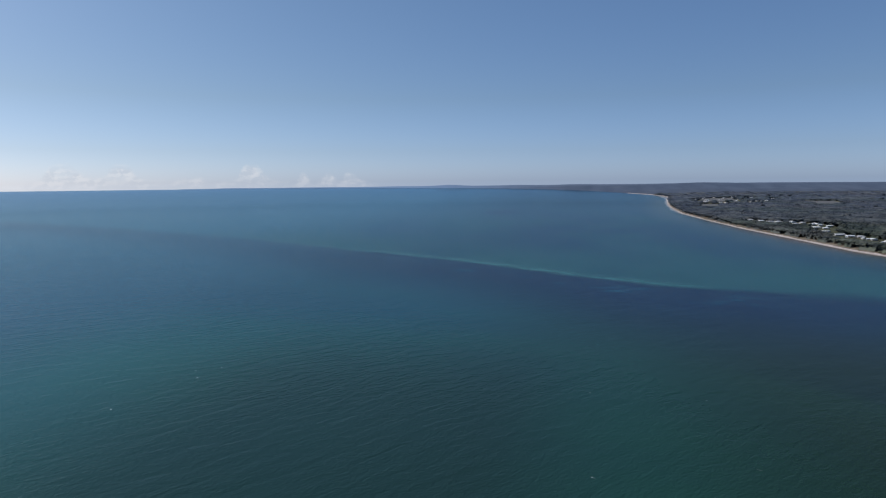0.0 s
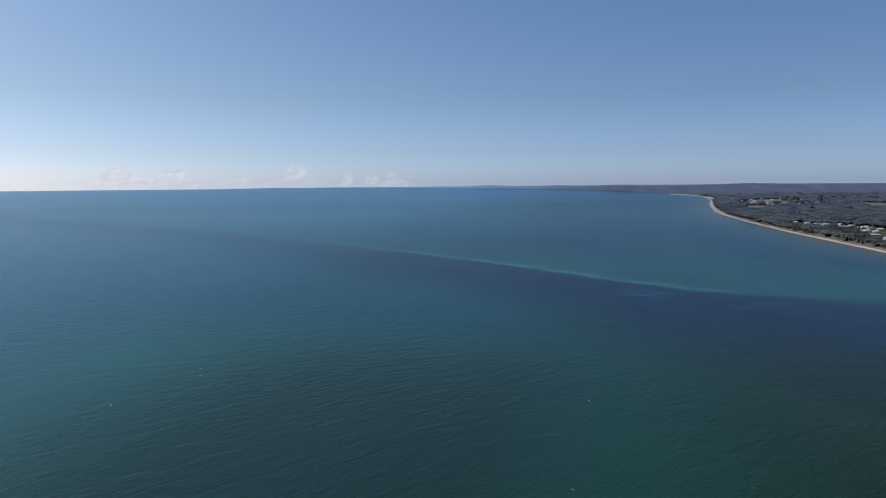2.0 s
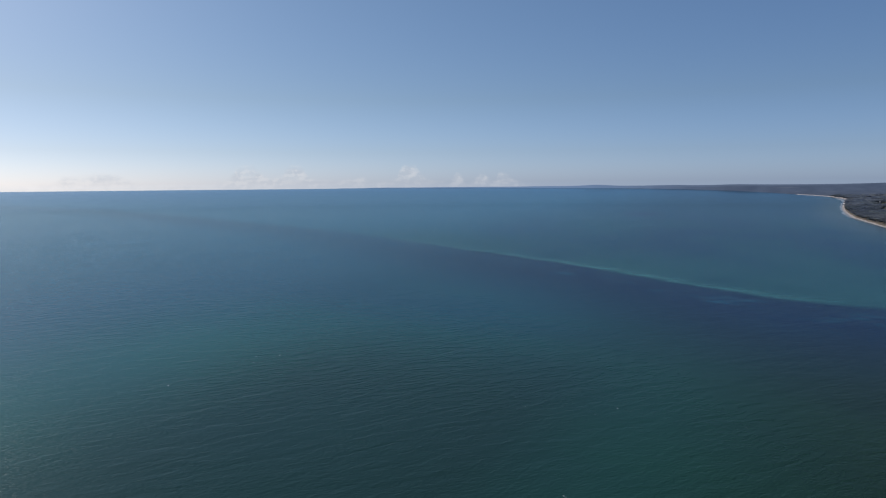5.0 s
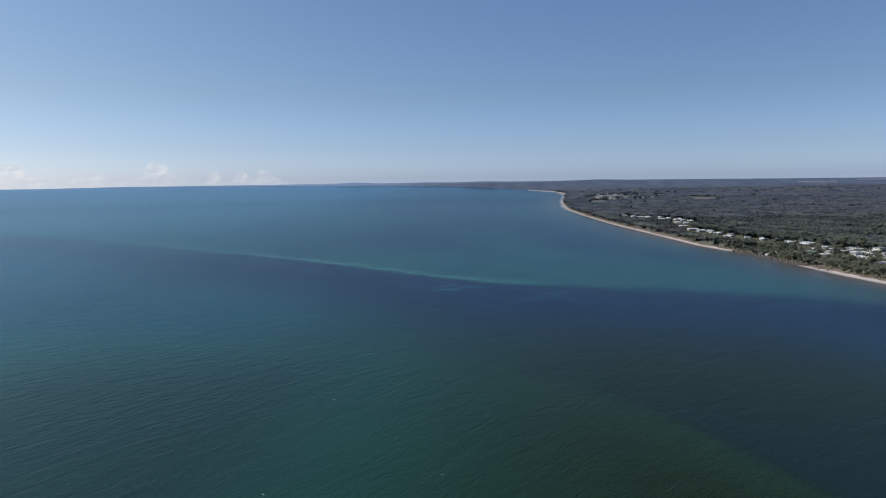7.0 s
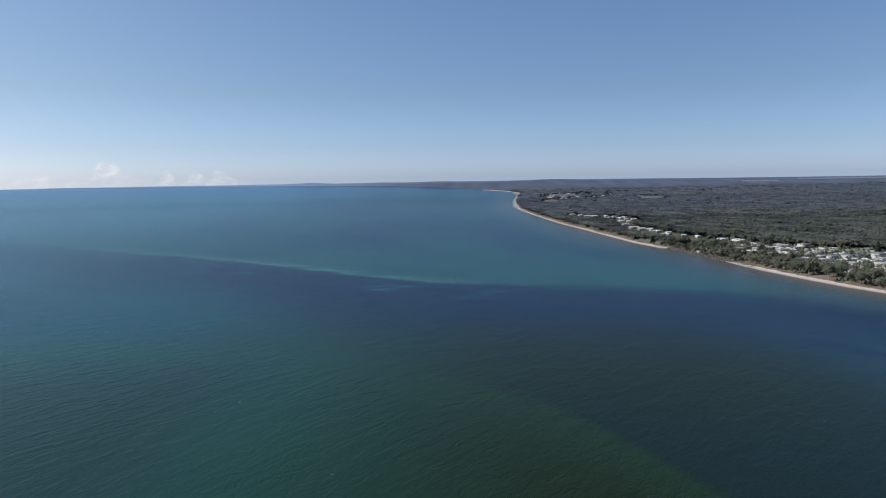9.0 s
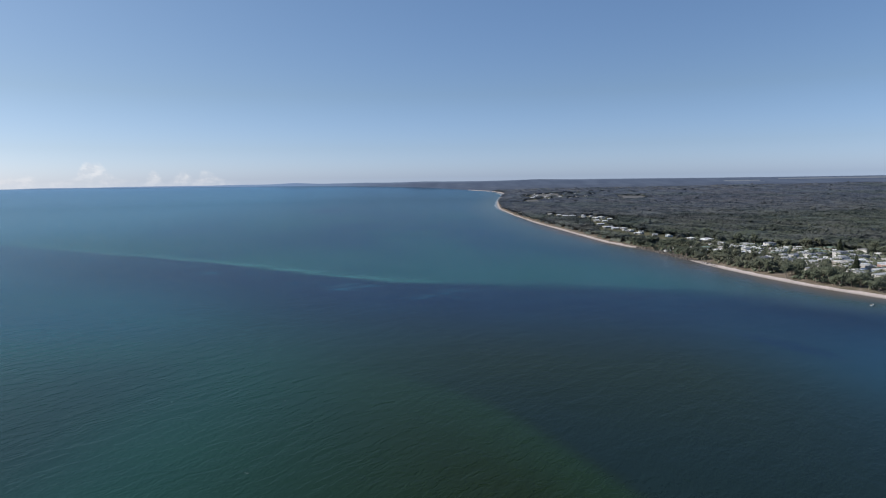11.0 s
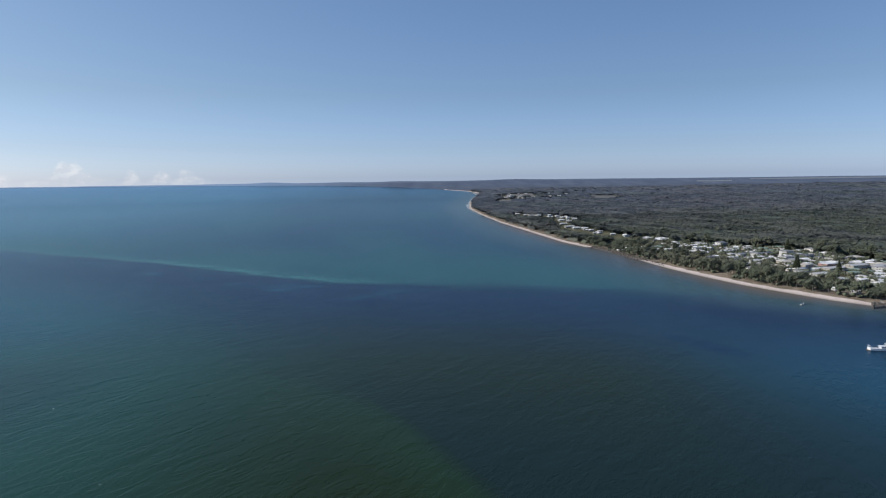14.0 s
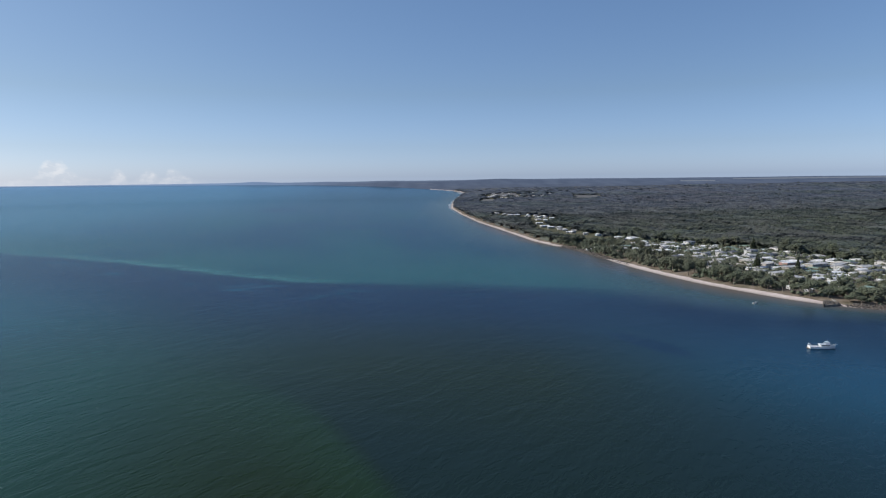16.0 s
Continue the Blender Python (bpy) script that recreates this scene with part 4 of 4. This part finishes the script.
pick = random.Random(11)
order = [0, 6, 9, 1, 5, 2, 2, 4, 9, 6, 4, 1, 0, 10, 8, 2, 3, 11, 3, 9]
for proto, x, y, turn in LARGE:
    set_house(proto, x, y, turn, 0.95)
for n, (x, y) in enumerate(STREET_A + STREET_B + STREET_C):
    if min(np.hypot(x - a, y - b) for a, b in placed) < 11:
        continue
    set_house(KINDS[order[(n * 7 + n // 20) % 20]], x, y, 18 + pick.choice((0, 0, 180, 90)) + pick.uniform(-7, 7), pick.uniform(0.8, 1.0))
for yy_ in range(462, 900, 13):
    for dd_ in (86, 98, 110, 122, 134, 146, 158, 170, 182, 194, 206, 217):
        y = yy_ + pick.uniform(-5, 5)
        x = float(shore(y)) + dd_ + pick.uniform(-5, 5)
        if pick.random() < (0.28 if y < 560 else 0.5 if y > 770 else 0.92) and float(swell(np.array(x), np.array(y), 24, 7.0)) < 0.62 and dd_ < np.interp(y, [460, 700, 800, 900], [215, 215, 190, 130]) and min(np.hypot(x - a, y - b) for a, b in placed) > 11.0:
            set_house(KINDS[pick.choice((0, 1, 3, 5, 6, 0, 8, 4, 9, 8, 10, 3, 11, 5, 2))], x, y, 18 + pick.choice((0, 90, 180)) + pick.uniform(-7, 7), pick.uniform(0.56, 0.84))
for x, y in ((428, 516), (433, 500), (418, 537), (361, 846), (347, 838)):
    set_house(KINDS[8], x, y, 20 + pick.uniform(-20, 20), 0.85)
for n, (x, y) in enumerate(OUTER):
    set_house(KINDS[(0, 3, 5, 0, 3, 8)[n % 6]], x, y, pick.choice((0, 90, 10, 100)) + pick.uniform(-9, 9), pick.uniform(0.78, 1.02))
for n, (x, y) in enumerate(TOWN):
    set_house((KINDS[0], HALL, KINDS[3])[n % 3], x, y, pick.uniform(0, 180), pick.uniform(0.85, 1.15))
for ob in KINDS + [HALL, BRICKS, FLATS, TOWER]:
    for o in (*ob.children_recursive, ob):
        bpy.data.objects.remove(o)

# ---- trees among the houses and along the foreshore ----
TREES = [tree(h, w, TREE_LEAF, t) for h, w, t in (
    (10, 5.5, "broad green foreshore tree with a rounded crown"), (8, 4.6, "low spreading shore tree with dense green leaves"), (13, 5.5, "tall olive gum tree with an open crown"),
    (7, 4.0, "small bushy green garden tree"), (11, 6.5, "wide shady fig tree with dark leaves"), (15, 5.0, "tall slender gum tree above the roofs"))]
SMALL = [tree(h, w, TREE_LEAF, "small leafy garden tree", 120) for h, w in ((10, 5.5), (8, 4.6), (11, 6.5), (7, 4.0))]
PINES = [pine(17, "dark conical island pine beside the houses"), pine(13, "younger dark island pine with tiered boughs")]
house_xy = np.array(placed)
tr = random.Random(5)
spots, gardens = [], []
tries = 0
while len(spots) < 470 and tries < 20000:
    tries += 1
    y = tr.uniform(446, 935)
    front = tr.random() < 0.36
    if front:
        d = np.interp(y, [735, 760, 890, 910], [12, 4.5, 4.5, 12]) + 46 * tr.random() ** 1.3
    else:
        d = tr.uniform(45, np.interp(y, [380, 500, 620, 700, 800, 905], [225, 222, 230, 225, 200, 130]))
    x = float(shore(y)) + d
    if math.degrees(math.atan2(x - 95, y - 6)) > 43:
        continue
    if front and y > 765 and x - float(shore(y)) > 16 and tr.random() < 0.55:
        continue
    grove = float(swell(np.array(x), np.array(y), 24, 7.0))
    if grove < (-0.12 if front else 0.0) and tr.random() < (0.8 if y > 570 else 0.3):
        continue
    if np.min(np.hypot(house_xy[:, 0] - x, house_xy[:, 1] - y)) < (9.5 if front else 8.4) or (spots and min((x - a) ** 2 + (y - b) ** 2 for a, b in spots) < (38 if front else 22)):
        continue
    spots.append((x, y))
    k = tr.uniform(0.4, 0.74) if x - float(shore(y)) > 50 else tr.uniform(0.75, 1.2)
    kind = tr.choice(TREES)
    spot = pose(x, y, float(ground_z(np.array(x), np.array(y))), 0, 0, tr.uniform(0, 360)) @ Matrix.Diagonal((k, k, k * tr.uniform(0.85, 1.15), 1))
    if x - float(shore(y)) > 62:
        gardens.append((SMALL[len(gardens) % 4], spot))
    else:
        copy_thing(kind, spot)
# the smaller trees between the houses, too many to tell apart
gv, gf_, gm, at = [], [], [], 0
for kind, spot in gardens:
    for o in kind.children:
        pv = np.array([spot @ v.co for v in o.data.vertices])
        for p in o.data.polygons:
            gf_.append([i + at for i in p.vertices])
            gm.append(0 if o.name.startswith("crown") else 1)
        gv.append(pv)
        at += len(pv)
me = bpy.data.meshes.new("garden_trees")
me.from_pydata([tuple(p) for p in np.concatenate(gv)], [], gf_)
me.materials.append(TREE_LEAF)
me.materials.append(BARK)
me.polygons.foreach_set("material_index", gm)
me.polygons.foreach_set("use_smooth", [True] * len(gm))
tagged(new("garden_trees", me), "dense green garden trees between the village houses", "trees", kind="stuff")
# tall gums at the foot of the woods and shade trees behind the sea wall
edge = [(float(shore(y)) + float(np.interp(y, [380, 500, 620, 700, 800, 905], [230, 225, 235, 230, 205, 120])) - tr.uniform(-16, 7), y) for y in (462 + 4.2 * i for i in range(104)) if tr.random() < 0.8]
for x, y in edge + [(449, 470), (456, 466), (444, 478), (463, 462), (452, 481), (468, 472), (440, 487), (470, 455), (461, 449)]:
    k = tr.uniform(0.85, 1.45) if y > 490 or x > 500 else tr.uniform(0.5, 0.8)
    if math.degrees(math.atan2(x - 95, y - 6)) < 43 and np.min(np.hypot(house_xy[:, 0] - x, house_xy[:, 1] - y)) > 6:
        copy_thing(tr.choice(TREES), pose(x, y, float(ground_z(np.array(x), np.array(y))), 0, 0, tr.uniform(0, 360)) @ Matrix.Scale(k, 4))
for n, (x, y) in enumerate([(459, 622), (487, 598), (540, 770)]):
    copy_thing(PINES[n % 2], pose(x, y, float(ground_z(np.array(x), np.array(y))), 0, 0, 40 * n))
for ob in TREES + SMALL + PINES:
    for o in (*ob.children_recursive, ob):
        bpy.data.objects.remove(o)
sy, sd = rng.uniform(446, 960, 2600), rng.uniform(0, 1, 2600) ** 1.1 * 215
sd = sd + np.interp(sy, [735, 760, 890, 910], [13, 4.5, 4.5, 13])
sx = shore(sy) + sd
ok = np.array([np.min(np.hypot(house_xy[:, 0] - a, house_xy[:, 1] - b)) > 9.5 for a, b in zip(sx, sy)]) & (swell(sx, sy, 13, 3.0) > -0.35)
sx, sy = sx[ok], sy[ok]
sc, ss = [], []
for i in range(4):
    r = rng.uniform(0.7, 1.7, len(sx))
    sc.append(np.stack([sx + rng.normal(0, 1.3, len(sx)), sy + rng.normal(0, 1.3, len(sx)), ground_z(sx, sy) + rng.uniform(0.3, 2.2, len(sx))], 1))
    ss.append(np.stack([r, r, r * 0.8], 1))
for hx, hy in placed:
    if hy > 1000:
        continue
    n = int(rng.integers(7, 13))
    th = rng.uniform(-2.5, -0.9, n) + (0 if rng.uniform() < 0.7 else 2.0)
    q = rng.uniform(9.0, 12.0, n)
    bx, by_ = hx + q * np.cos(th), hy + q * np.sin(th)
    r = rng.uniform(0.8, 1.9, n)
    sc.append(np.stack([bx, by_, ground_z(bx, by_) + rng.uniform(0.8, 2.8, n)], 1))
    ss.append(np.stack([r, r, r * 0.9], 1))
v, f = clumps(np.concatenate(sc), np.concatenate(ss), 0.2)
tagged(mesh_object("shrubs", v, f, [TREE_LEAF]), "green garden shrubs and foreshore scrub around the houses", "shrubs", kind="stuff")

# ---- roads ----
def road(name, line, width, label):
    """A paved strip laid over the ground along a line of (x, y)."""
    p = np.array(line, float)
    seg = np.concatenate([[0], np.cumsum(np.hypot(*np.diff(p, axis=0).T))])
    t = np.linspace(0, seg[-1], int(seg[-1] / 6) + 2)
    x, y = np.interp(t, seg, p[:, 0]), np.interp(t, seg, p[:, 1])
    tx, ty = np.gradient(x), np.gradient(y)
    ln = np.hypot(tx, ty)
    nx, ny = -ty / ln, tx / ln
    u = np.linspace(-0.5, 0.5, 4) * width
    gx, gy = x[:, None] + nx[:, None] * u, y[:, None] + ny[:, None] * u
    ob = mesh_object(name, np.stack([gx.ravel(), gy.ravel(), (ground_z(gx, gy) + 0.13).ravel()], 1), grid_faces(len(t), 4), [ASPHALT], smooth=True)
    return tagged(ob, label, "road", kind="structure")


ry = np.linspace(430, 1010, 24)
road("road", [(float(shore(y)) + 66 + 5 * math.sin(y / 60), y) for y in ry], 7, "grey asphalt esplanade behind the foreshore trees")
road("road", [(float(shore(y)) + 128, y) for y in ry[:20]], 6, "grey asphalt street between the houses")
road("road", [(float(shore(y)) + 182, y) for y in ry[2:18]], 6, "grey asphalt back street below the woods")
for y in (520, 612, 708, 800):
    road("road", [(float(shore(y)) + 62 + 15 * i, y + 5 * i) for i in range(9)], 6, "grey asphalt side street between the houses")

# ---- rocks and sea wall ----
def rocks(name, y0, y1, d0, d1, n, r0, r1, label):
    y = rng.uniform(y0, y1, n)
    x = shore(y) + rng.uniform(d0, d1, n)
    sz = rng.uniform(r0, r1, n)
    c = np.stack([x, y, np.maximum(ground_z(x, y), -0.3) + sz * 0.25], 1)
    v, f = clumps(c, np.stack([sz, sz * rng.uniform(0.7, 1.2, n), sz * rng.uniform(0.55, 0.85, n)], 1))
    return tagged(mesh_object(name, v, f, [ROCK]), label, "rocks", kind="stuff")


rocks("boulders", 758, 905, -4, 6, 520, 0.6, 1.5, "dark weathered rocks edging the bank by the water")
rocks("boulders", 395, 459, -1.5, 13, 900, 0.3, 0.95, "dark brown rock revetment beside the sea wall")
rocks("boulders", 700, 760, 2, 9, 60, 0.4, 1.1, "scattered dark rocks on the upper beach")

wall = tagged(new("sea_wall"), "weathered dark concrete sea wall with a pale boat ramp", "sea wall")
wall.matrix_world = pose(416.6, 457.3, 0, 0, 0, 9)
for k in range(4):
    bm = bmesh.new()
    box(bm, k * 3.9 + 0.03, 0.05 * (k % 2), -2.5, k * 3.9 + 3.87, 0.8, 1.25 + 0.08 * (k % 3))
    part("wall_panel", bm, DARK_CONCRETE, wall)
bm = bmesh.new()
box(bm, 0.0, -0.12, 1.45, 15.6, 0.95, 1.6)
part("coping", bm, DARK_CONCRETE, wall, "worn concrete coping")
bm = bmesh.new()
box(bm, -0.5, -0.45, -2.5, 0.45, 0.5, 2.9)
part("end_post", bm, RUBBER, wall, "dark timber end post")
bm = bmesh.new()
plan = [(0.1, 0.85), (16.0, 0.85), (24, 16), (11, 13)]
lo, hi = [bm.verts.new((a, b, -2.5)) for a, b in plan], [bm.verts.new((a, b, 1.1 + 0.9 * (b > 5))) for a, b in plan]
bm.faces.new(hi)
for k in range(4):
    bm.faces.new((lo[k], lo[(k + 1) % 4], hi[(k + 1) % 4], hi[k]))
part("filling", bm, ROCK, wall, "dark rubble filling behind the wall")
bm = bmesh.new()
v = [bm.verts.new(p) for p in ((15.8, -0.9, -0.3), (18.0, -0.9, -0.3), (20.4, 12, 3.0), (18.2, 12, 3.0), (15.8, -0.9, -2.5), (18.0, -0.9, -2.5), (20.4, 12, -2.5), (18.2, 12, -2.5))]
for f in ((0, 1, 2, 3), (7, 6, 5, 4), (0, 4, 5, 1), (1, 5, 6, 2), (2, 6, 7, 3), (3, 7, 4, 0)):
    bm.faces.new([v[i] for i in f])
part("boat_ramp", bm, CONCRETE, wall, "pale sloping concrete boat ramp")
ry_, rx_ = rng.uniform(1.2, 12, 160), rng.uniform(0, 1, 160)
rx_ = 0.9 * ry_ + rx_ * (15 - 0.3 * ry_) + 0.6
rs = rng.uniform(0.3, 0.8, 160)
v, f = clumps(np.stack([416.6 + 0.988 * rx_ - 0.156 * ry_, 457.3 + 0.156 * rx_ + 0.988 * ry_, 1.15 + 0.07 * ry_ + 0 * rs], 1), np.stack([rs, rs, rs * 0.6], 1))
tagged(mesh_object("boulders", v, f, [ROCK]), "dark rocks heaped behind the sea wall", "rocks", kind="stuff")


# ---- boats ----
def loft(rows):
    """A hull skin from rows of points, each row one station."""
    bm = bmesh.new()
    vs = [[bm.verts.new(p) for p in r] for r in rows]
    for a, b in zip(vs, vs[1:]):
        for i in range(len(a) - 1):
            bm.faces.new((a[i], a[i + 1], b[i + 1], b[i]))
    bm.faces.new(vs[0])
    bm.faces.new(vs[-1][::-1])
    return bm


def station(x, half, deck, keel, flare):
    pts = [(half, deck), (half * flare, deck * 0.35), (half * flare * 0.8, -0.3), (0.02, keel)]
    return [(x, -w, z) for w, z in pts] + [(x, w, z) for w, z in pts[::-1]]


def motor_yacht():
    root = tagged(new("motor_yacht"), "white motor yacht with a flybridge at anchor", "boat")
    hull = part("hull", loft([station(-8, 1.9, 1.45, -0.7, 0.96), station(-5, 2.25, 1.4, -0.9, 0.97), station(-1, 2.4, 1.5, -1.0, 0.96), station(3, 2.2, 1.8, -1.0, 0.86),
                               station(6, 1.3, 2.2, -0.8, 0.62), station(7.6, 0.4, 2.5, -0.3, 0.4), station(8.1, 0.06, 2.6, 0.8, 0.5)]), GEL, root)
    bm = loft([station(-8.02, 1.93, 0.22, -0.71, 1.0), station(-5, 2.24, 0.22, -0.92, 1.0), station(-1, 2.37, 0.22, -1.02, 1.0), station(3, 2.0, 0.22, -1.02, 1.0), station(6, 0.92, 0.25, -0.82, 0.9), station(7.4, 0.2, 0.28, -0.35, 0.6)])
    part("boot_stripe", bm, NAVY, hull, "dark blue stripe at the waterline")
    bm = bmesh.new()
    v = [bm.verts.new(p) for p in ((-1.6, -1.75, 1.4), (5.7, -1.2, 1.75), (5.7, 1.2, 1.75), (-1.6, 1.75, 1.4), (-1.4, -1.6, 2.8), (4.6, -1.15, 2.85), (4.6, 1.15, 2.85), (-1.4, 1.6, 2.8))]
    for f in ((3, 2, 1, 0), (4, 5, 6, 7), (0, 1, 5, 4), (1, 2, 6, 5), (2, 3, 7, 6), (3, 0, 4, 7)):
        bm.faces.new([v[i] for i in f])
    bmesh.ops.bevel(bm, geom=bm.edges[:], offset=0.12, segments=2, affect="EDGES")
    cabin = part("cabin", bm, GEL, root)
    for sgn in (-1, 1):
        for k in range(4):
            bm = bmesh.new()
            x0 = -1.0 + k * 1.3
            box(bm, x0, sgn * (1.64 - 0.06 * k) - 0.07, 2.05, x0 + 1.0, sgn * (1.64 - 0.06 * k) + 0.07, 2.6)
            part("side_window", bm, GLASS, cabin)
    bm = bmesh.new()
    v = [bm.verts.new(p) for p in ((5.5, -1.05, 2.05), (5.5, 1.05, 2.05), (4.8, 1.0, 2.72), (4.8, -1.0, 2.72), (5.3, -1.05, 2.0), (5.3, 1.05, 2.0), (4.6, 1.0, 2.67), (4.6, -1.0, 2.67))]
    for f in ((0, 1, 2, 3), (7, 6, 5, 4), (0, 4, 5, 1), (1, 5, 6, 2), (2, 6, 7, 3), (3, 7, 4, 0)):
        bm.faces.new([v[i] for i in f])
    part("windscreen", bm, GLASS, cabin)
    bm = bmesh.new()
    box(bm, -2.2, -1.65, 2.83, 4.5, 1.65, 2.96)
    part("upper_deck", bm, GEL, root)
    bm = bmesh.new()
    for sgn in (-1, 1):
        box(bm, 1.4, sgn * 1.3 - 0.05, 2.96, 4.1, sgn * 1.3 + 0.05, 3.6)
    box(bm, 4.0, -1.35, 2.96, 4.15, 1.35, 3.7)
    part("flybridge", bm, GEL, root)
    bm = bmesh.new()
    box(bm, 1.7, -1.35, 4.3, 4.0, 1.35, 4.42)
    part("canopy", bm, GEL, root, "white hard canopy")
    for px in (1.9, 3.8):
        for py in (-1.25, 1.25):
            bm = bmesh.new()
            tube(bm, (px, py, 2.96), (px, py, 4.3), 0.05, 0.05)
            part("canopy_post", bm, STEEL, root)
    bm = bmesh.new()
    tube(bm, (3.2, 0, 4.4), (3.0, 0, 5.9), 0.07, 0.04)
    tube(bm, (3.05, -0.7, 5.4), (3.05, 0.7, 5.4), 0.04, 0.04)
    mast = part("mast", bm, STEEL, root)
    bm = bmesh.new()
    bmesh.ops.create_cone(bm, cap_ends=True, segments=12, radius1=0.38, radius2=0.3, depth=0.28, matrix=Matrix.Translation((2.4, 0, 4.55)))
    part("radar", bm, GEL, mast)
    bm = bmesh.new()
    for sgn in (-1, 1):
        pts = [(-7.7, 1.8, 1.45), (-4, 2.2, 1.42), (2.8, 2.15, 1.8), (6, 1.25, 2.2), (8.0, 0.1, 2.65)]
        for a, b in zip(pts, pts[1:]):
            tube(bm, (a[0], sgn * a[1], a[2] + 0.85), (b[0], sgn * b[1], b[2] + 0.85), 0.035, 0.035, 5)
        for a in pts:
            tube(bm, (a[0], sgn * a[1], a[2] - 0.1), (a[0], sgn * a[1], a[2] + 0.85), 0.03, 0.03, 5)
    part("guard_rail", bm, STEEL, root)
    bm = bmesh.new()
    box(bm, 7.6, -0.25, 2.45, 9.3, 0.25, 2.6)
    part("bow_sprit", bm, GEL, root)
    bm = bmesh.new()
    box(bm, -8.1, -1.8, 1.3, -7.85, 1.8, 2.0)
    part("transom", bm, GEL, root)
    bm = bmesh.new()
    for py in (-1.5, 1.5):
        tube(bm, (-7.7, py, 1.4), (-7.9, py, 3.1), 0.12, 0.1)
    box(bm, -8.05, -1.6, 3.0, -7.75, 1.6, 3.14)
    part("stern_arch", bm, GEL, root, "white davit arch over the stern")
    bm = bmesh.new()
    box(bm, -9.0, -1.7, 0.25, -8.0, 1.7, 0.37)
    part("swim_platform", bm, TIMBER, root)
    bm = bmesh.new()
    box(bm, -7.8, -1.75, 1.36, -2.4, 1.75, 1.44)
    part("cockpit_floor", bm, GEL, root)
    return root


yacht = motor_yacht()
yacht.matrix_world = pose(338.6, 347.5, 0, 0, 0, -8) @ Matrix.Scale(0.92, 4)

tinny = tagged(new("dinghy"), "small white moored dinghy with an outboard", "boat")
part("hull", loft([station(-2.4, 0.9, 0.65, -0.2, 0.9), station(0, 1.0, 0.68, -0.25, 0.88), station(1.6, 0.7, 0.8, -0.2, 0.7), station(2.6, 0.06, 0.95, 0.2, 0.5)]), GEL, tinny)
bm = bmesh.new()
box(bm, -2.75, -0.18, 0.1, -2.4, 0.18, 1.15)
part("outboard_motor", bm, RUBBER, tinny)
for px in (-1.2, 0.4):
    bm = bmesh.new()
    box(bm, px - 0.15, -0.85, 0.66, px + 0.15, 0.85, 0.74)
    part("bench", bm, TIMBER, tinny)
tinny.matrix_world = pose(373.5, 477.5, 0, 0, 0, 35)
